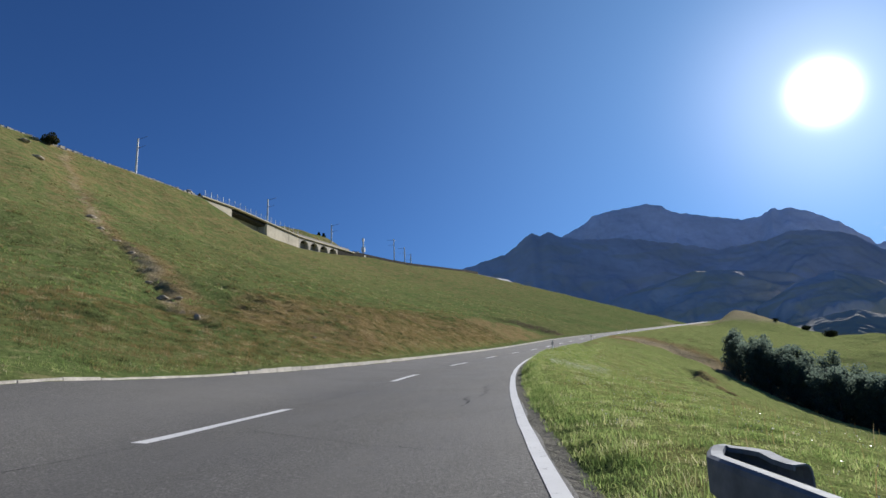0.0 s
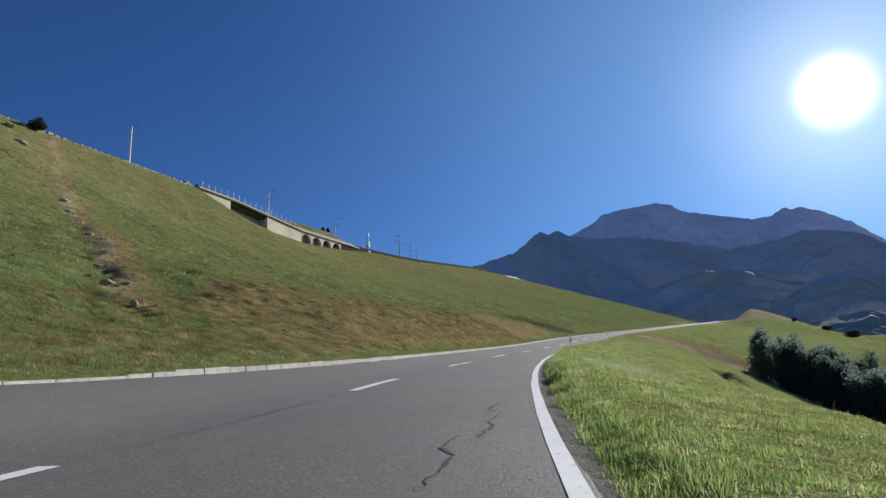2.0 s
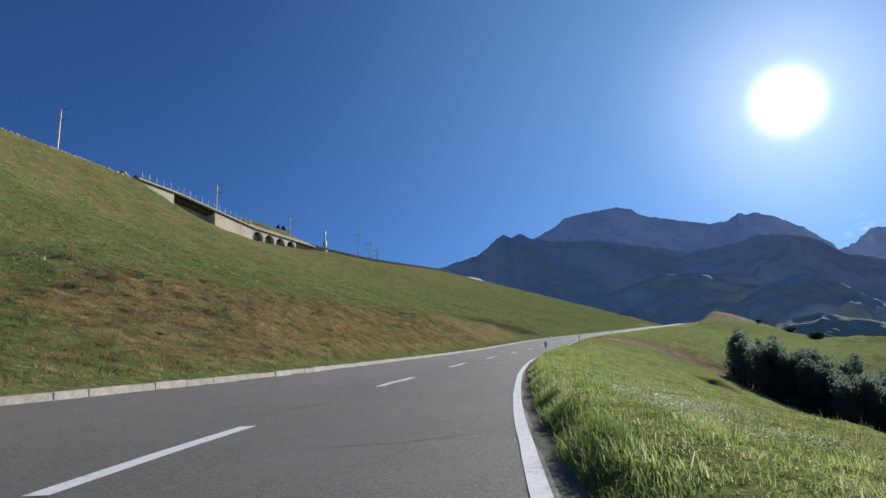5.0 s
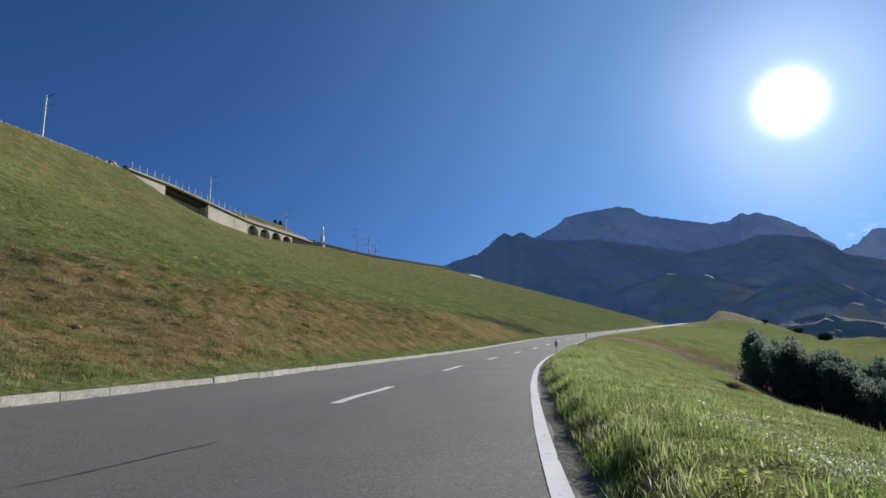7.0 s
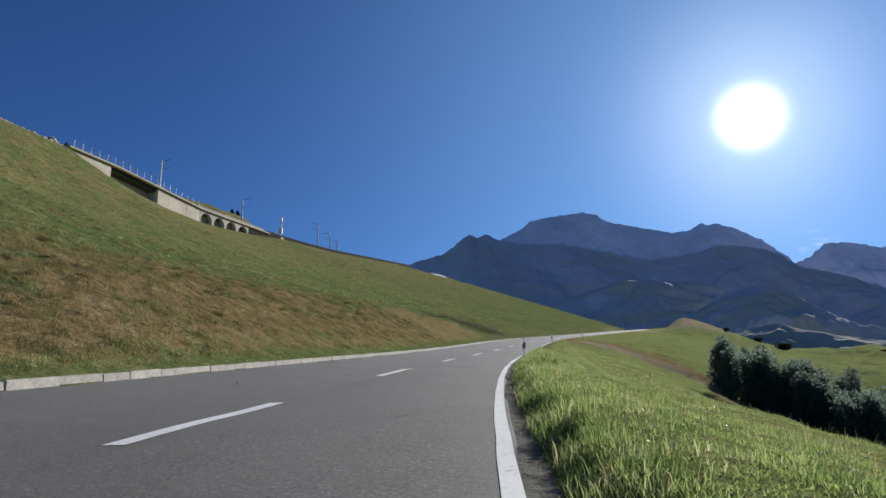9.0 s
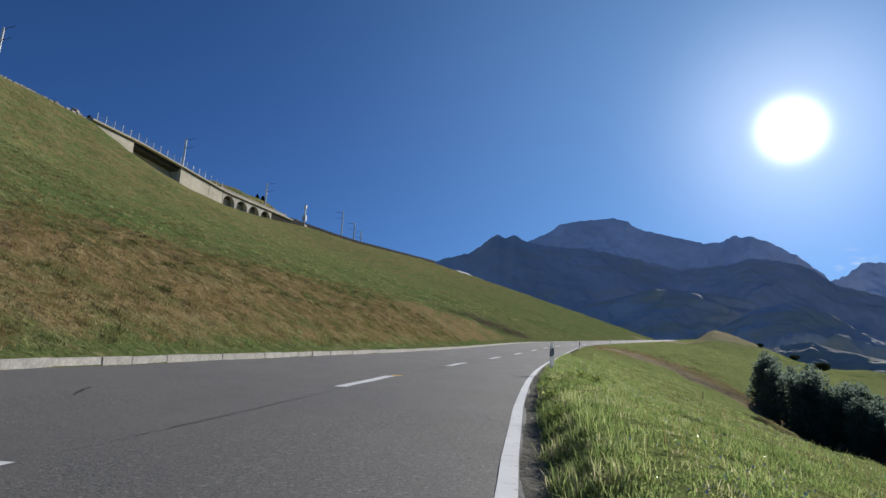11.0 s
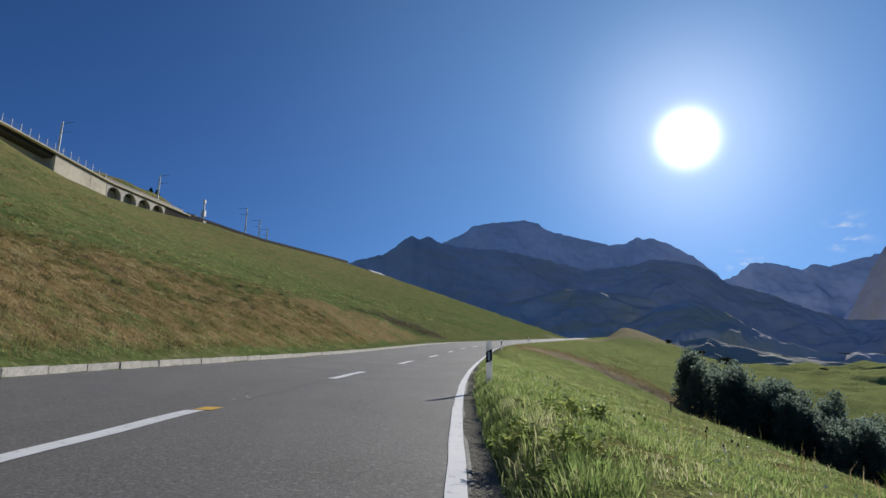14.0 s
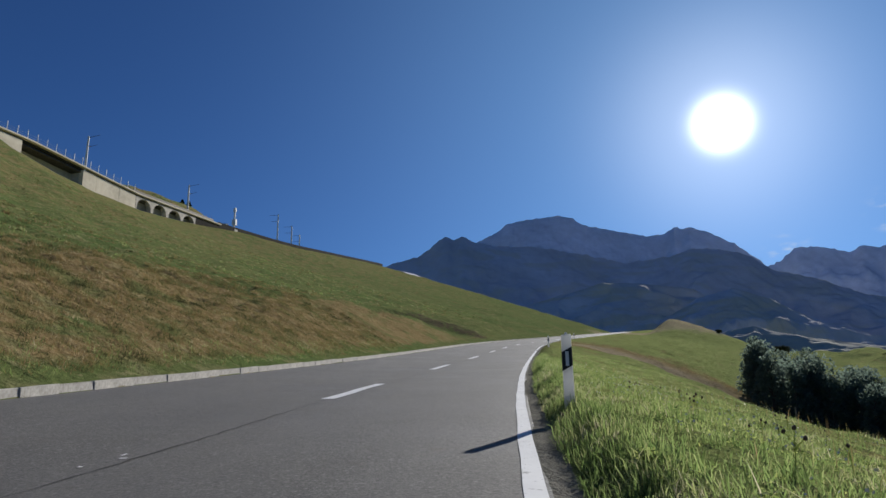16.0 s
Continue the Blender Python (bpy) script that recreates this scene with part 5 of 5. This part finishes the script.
# bank above the kerb: dry autumn tufts
for nm, n, y0, y1, d0, d1, ln, wd, per, seed, mat, lab in (
        ("bank_grass", 190000, 14.0, 72.0, 0.28, 10.0, 0.10, 0.012, 16, 85, DRY_BLADES, "brown and green autumn grass on the cut bank"),
        ("upper_grass", 90000, 16.0, 90.0, 8.0, 34.0, 0.13, 0.022, 10, 86, DRY_BLADES, "brown and green autumn grass on the cut bank"),
        ("tussock_grass", 90000, 18.0, 72.0, 0.5, 9.0, 0.125, 0.015, 34, 88, DRY_BLADES, "brown and green autumn grass on the cut bank"),
        ("slope_grass_green", 60000, 14.0, 150.0, 9.5, 60.0, 0.13, 0.04, 15, 99, BLADES, "short green grass on the hillside"),
        ("slope_tufts", 40000, 14.0, 150.0, 9.0, 60.0, 0.15, 0.045, 15, 98, DRY_BLADES, "brown and green autumn grass on the cut bank"),
        ("kerb_grass", 15000, 8.0, 70.0, 0.26, 1.3, 0.10, 0.010, 12, 87, BLADES, "short green grass behind the kerb")):
    y, d, tall = clumped(n, y0, y1, d0, d1, 0.08, per, seed)
    L = ln * tall * rng.uniform(0.5, 1.5, len(y))
    ob = blades(nm, edge(y) - width(y) - d, y, L, wd * rng.uniform(0.6, 1.5, len(y)), rng.uniform(0.2, 1.2, len(y)), mat, seed, True)
    tagged(ob, lab, "grass", kind="stuff")


def weed(r, h, seed):
    """A leafy plant: stems that rise and spread, each with broad pointed leaves held to the light."""
    rg = np.random.default_rng(seed)
    th = empty("broadleaf_weed", (0, 0, 0))
    bm, quads = bmesh.new(), []
    for i in range(16):
        a_, d_ = rg.uniform(0, 6.28), r * rg.uniform(0.05, 0.95)
        top = np.array([math.cos(a_) * d_, math.sin(a_) * d_, h * rg.uniform(0.45, 1.0) * (1.15 - 0.6 * d_ / r)])
        foot = np.array([top[0] * 0.35, top[1] * 0.35, -0.02])
        rod(bm, tuple(foot), tuple(top), 0.003, 0.002, 4)
        for k in range(9):
            c_ = foot + (top - foot) * rg.uniform(0.45, 1.05) + rg.normal(0, 0.012, 3)
            out = np.array([math.cos(a_ + rg.normal(0, 1.1)), math.sin(a_ + rg.normal(0, 1.1)), rg.normal(0.05, 0.3)])
            out /= np.linalg.norm(out)
            side = np.cross(out, np.array([0, 0, 1.0]) + rg.normal(0, 0.35, 3))
            side /= np.linalg.norm(side)
            ln = rg.uniform(0.022, 0.046)
            quads += [c_, c_ + out * ln * 0.5 - side * ln * 0.36, c_ + out * ln, c_ + out * ln * 0.5 + side * ln * 0.36]
    tagged(part("stem", bm, WEED, th), kind="stuff")
    ob = sheet("leaves", np.array(quads), np.arange(len(quads)).reshape(-1, 4), WEED, False)
    ob.parent = th
    tagged(ob, kind="stuff")
    return tagged(th, "low leafy yellow-green weed among the grass", "weed", "weeds in the verge")


WEEDS = ((37.5, 0.42, 1.25), (35.5, 0.44, 1.2), (34.35, 0.46, 1.05), (21.3, 0.6, 0.9), (20.0, 0.52, 0.7), (36.5, 0.42, 0.95), (33.5, 0.42, 0.9), (40.5, 0.55, 0.7), (38.7, 0.95, 1.2), (38.5, 0.75, 1.0), (38.95, 1.2, 1.25), (39.4, 0.6, 0.8), (36.9, 0.62, 1.25), (39.3, 1.05, 0.9))
kinds = [weed(0.15, 0.15, 90), weed(0.12, 0.10, 91), weed(0.10, 0.13, 92)]
rw = np.random.default_rng(93)
for i, (y, u, k) in enumerate(WEEDS):
    ob = kinds[i % 3] if i < 3 else copy_thing(kinds[i % 3], Matrix.Identity(4))
    x = float(edge(y)) + u
    ob.matrix_basis = Matrix.Translation(W(x, y, gz(x, y))) @ Matrix.Rotation(rw.uniform(0, 6.28), 4, "Z") @ Matrix.Diagonal((k, k, k, 1))

def thistle(h, heads, seed):
    """A thin branching stalk with dark seed heads."""
    rg = np.random.default_rng(seed)
    th = empty("thistle", (0, 0, 0))
    bm = bmesh.new()
    rod(bm, (0, 0, -0.03), (0.01, 0, h * 0.7), 0.0028, 0.002, 5)
    tips = []
    for i in range(heads):
        a_ = rg.uniform(0, 6.28)
        tip = (0.01 + math.cos(a_) * 0.035 * i, math.sin(a_) * 0.035 * i, h * (1 - 0.1 * i) - 0.01)
        rod(bm, (0.01, 0, h * (0.68 - 0.1 * i)), tip, 0.002, 0.0015, 5)
        tips.append(tip)
    part("stalk", bm, WEED, th)
    for tip in tips:
        bm = bmesh.new()
        bmesh.ops.create_icosphere(bm, subdivisions=2, radius=0.0075)
        for v in bm.verts:
            v.co *= 1 + 0.25 * noise.noise(v.co * 190)
            v.co.z *= 1.3
        bmesh.ops.translate(bm, vec=Vector(tip), verts=bm.verts)
        part("seed_head", bm, SEED_HEAD, th, "dark brown seed head")
    return tagged(th, "dry thistle stalk with dark brown seed heads", "thistle", "thistles in the verge")


stalks = [thistle(0.20, 2, 110), thistle(0.17, 3, 111), thistle(0.15, 1, 112)]
for i in range(26):
    ob = stalks[i] if i < 3 else copy_thing(stalks[i % 3], Matrix.Identity(4))
    y, u = rw.uniform(38.2, 46.0), rw.uniform(1.0, 3.4)
    x, k = float(edge(y)) + u, rw.uniform(0.8, 1.25)
    ob.matrix_basis = Matrix.Translation(W(x, y, gz(x, y))) @ Matrix.Rotation(rw.uniform(0, 6.28), 4, "Z") @ Matrix.Rotation(rw.normal(0, 0.12), 4, "X") @ Matrix.Diagonal((k, k, k, 1))

# small broad leaves between the blades
y, u, _ = clumped(60000, 4.5, 50.0, 0.34, 3.2, 0.10, 30, 97, 1.3)
n = len(y)
hx = edge(y) + u
c = np.stack([hx, y, ground(hx, y)], -1) @ RT.T + np.array([0, 0, 1.0]) * (rng.uniform(0.01, 0.075, n) * (0.5 + 0.5 * smooth(0.34, 0.8, u)))[:, None]
a = rng.normal(size=(n, 3)) * np.array([1, 1, 0.45])
a /= np.linalg.norm(a, axis=1)[:, None]
b = np.cross(a, np.array([0, 0, 1.0]) + 0.4 * rng.normal(size=(n, 3)))
b /= np.linalg.norm(b, axis=1)[:, None]
s = rng.uniform(0.005, 0.011, n)[:, None]
v = np.stack([c - a * s, c - b * s * 0.4, c + a * s, c + b * s * 0.4], 1).reshape(-1, 3)
ob = sheet("verge_herbs", v, np.arange(4 * n).reshape(-1, 4), WEED, False)
tagged(ob, "small broad green herb leaves among the verge grass", "herbs", kind="stuff")

# patches of silvery low herbs
y, u, _ = clumped(9000, 19.5, 24.0, 1.0, 2.6, 0.11, 500, 96, 1.0)
n = len(y)
hx = edge(y) + u
c = np.stack([hx, y, ground(hx, y)], -1) @ RT.T + np.array([0, 0, 1.0]) * rng.uniform(0.02, 0.11, n)[:, None]
a = rng.normal(size=(n, 3)) * np.array([1, 1, 0.6])
a /= np.linalg.norm(a, axis=1)[:, None]
b = np.cross(a, np.array([0, 0, 1.0]) + 0.6 * rng.normal(size=(n, 3)))
b /= np.linalg.norm(b, axis=1)[:, None]
s = rng.uniform(0.004, 0.010, n)[:, None]
v = np.stack([c - a * s, c - b * s * 0.5, c + a * s, c + b * s * 0.5], 1).reshape(-1, 3)
ob = sheet("silvery_herbs", v, np.arange(4 * n).reshape(-1, 4), SILVER_LEAF, False)
tagged(ob, "low silvery grey-green herbs in patches of the verge", "herbs", kind="stuff")

# small pale flowers of the verge
y, u, _ = clumped(3200, 5.0, 50.0, 0.5, 3.5, 0.2, 22, 95)
n = len(y)
fx = edge(y) + u
c = np.stack([fx, y, ground(fx, y)], -1) @ RT.T + np.array([0, 0, 1.0]) * rng.uniform(0.05, 0.17, n)[:, None]
a = rng.normal(size=(n, 3))
a /= np.linalg.norm(a, axis=1)[:, None]
b = np.cross(a, rng.normal(size=(n, 3)))
b /= np.linalg.norm(b, axis=1)[:, None]
s = rng.uniform(0.0035, 0.008, n)[:, None]
v = np.stack([c - a * s, c - b * s, c + a * s, c + b * s], 1).reshape(-1, 3)
ob = sheet("verge_flowers", v, np.arange(4 * n).reshape(-1, 4), WHITE_PLASTIC, False)
tagged(ob, "tiny pale flower heads scattered in the verge", "flowers", kind="stuff")

# moss and small tufts along the foot of the kerb
y, u, tall = clumped(2600, 20.0, 62.0, 0.0, 0.05, 0.05, 45, 89)
ob = blades("kerb_tufts", edge(y) - width(y) + np.abs(u) * 0.8, y, 0.05 * tall, np.full(len(y), 0.008), rng.uniform(0.3, 1.3, len(y)), DRY_BLADES, 89, True)
tagged(ob, "small dark tufts growing along the kerb foot", "grass", kind="stuff")

# ---- kerb stones, each one by itself ----
kerb = empty("kerb", W(float(edge(40) - width(40)), 40, 0))
tagged(kerb, "row of worn pale granite kerb stones", "kerb", kind="structure")
kinv = kerb.matrix_basis.inverted()


def kerb_frame(y):
    x = float(edge(y) - width(y))
    return W(x, y, float(road_z(y)) + float(fall(y)))


shapes = {}
for tall in (0, 1):
    for k in range(4):
        bm = bmesh.new()
        h = 0.13 if tall else 0.05
        box(bm, -0.22, -0.5, -0.2, 0.0, 0.5, h, 0.010)
        r_ = np.random.default_rng(200 + k)
        for vtx in bm.verts:
            vtx.co += Vector(r_.uniform(-0.006, 0.006, 3))
        me = bpy.data.meshes.new("kerb_stone")
        bm.to_mesh(me)
        bm.free()
        me.materials.append(KERB)
        shapes[tall, k] = me
r_ = np.random.default_rng(5)
# along the kerb line by arc length
yy = np.linspace(4.0, 250, 9001)
pts = np.stack([edge(yy) - width(yy), yy], -1)
arc = np.r_[0, np.cumsum(np.hypot(*np.diff(pts, axis=0).T))]
s = 0.0
count = 0
while s < arc[-1] and count < 270:
    ln = r_.choice([0.98, 1.0, 1.0, 0.72])
    y0, y1 = np.interp([s, s + ln], arc, yy)
    p0, p1 = kerb_frame(y0), kerb_frame(y1)
    mid_ = (p0 + p1) / 2
    tall = int(mid_.y > 18.2)
    sunk = 0.075 * (1 - float(smooth(18.2, 21.4, mid_.y))) * tall
    ob = new("kerb_stone", shapes[tall, int(r_.integers(0, 4))])
    way = (p1 - p0).normalized()
    side = Vector((way.y, -way.x, 0)).normalized()
    up = side.cross(way)
    m = Matrix((side, way, up)).transposed().to_4x4()
    m.translation = mid_ + up * (r_.uniform(-0.008, 0.008) - sunk) + side * r_.uniform(-0.006, 0.006)
    ob.matrix_basis = kinv @ m @ Matrix.Diagonal((1, (p1 - p0).length - 0.003, 1, 1))
    ob.parent = kerb
    s += ln
    count += 1
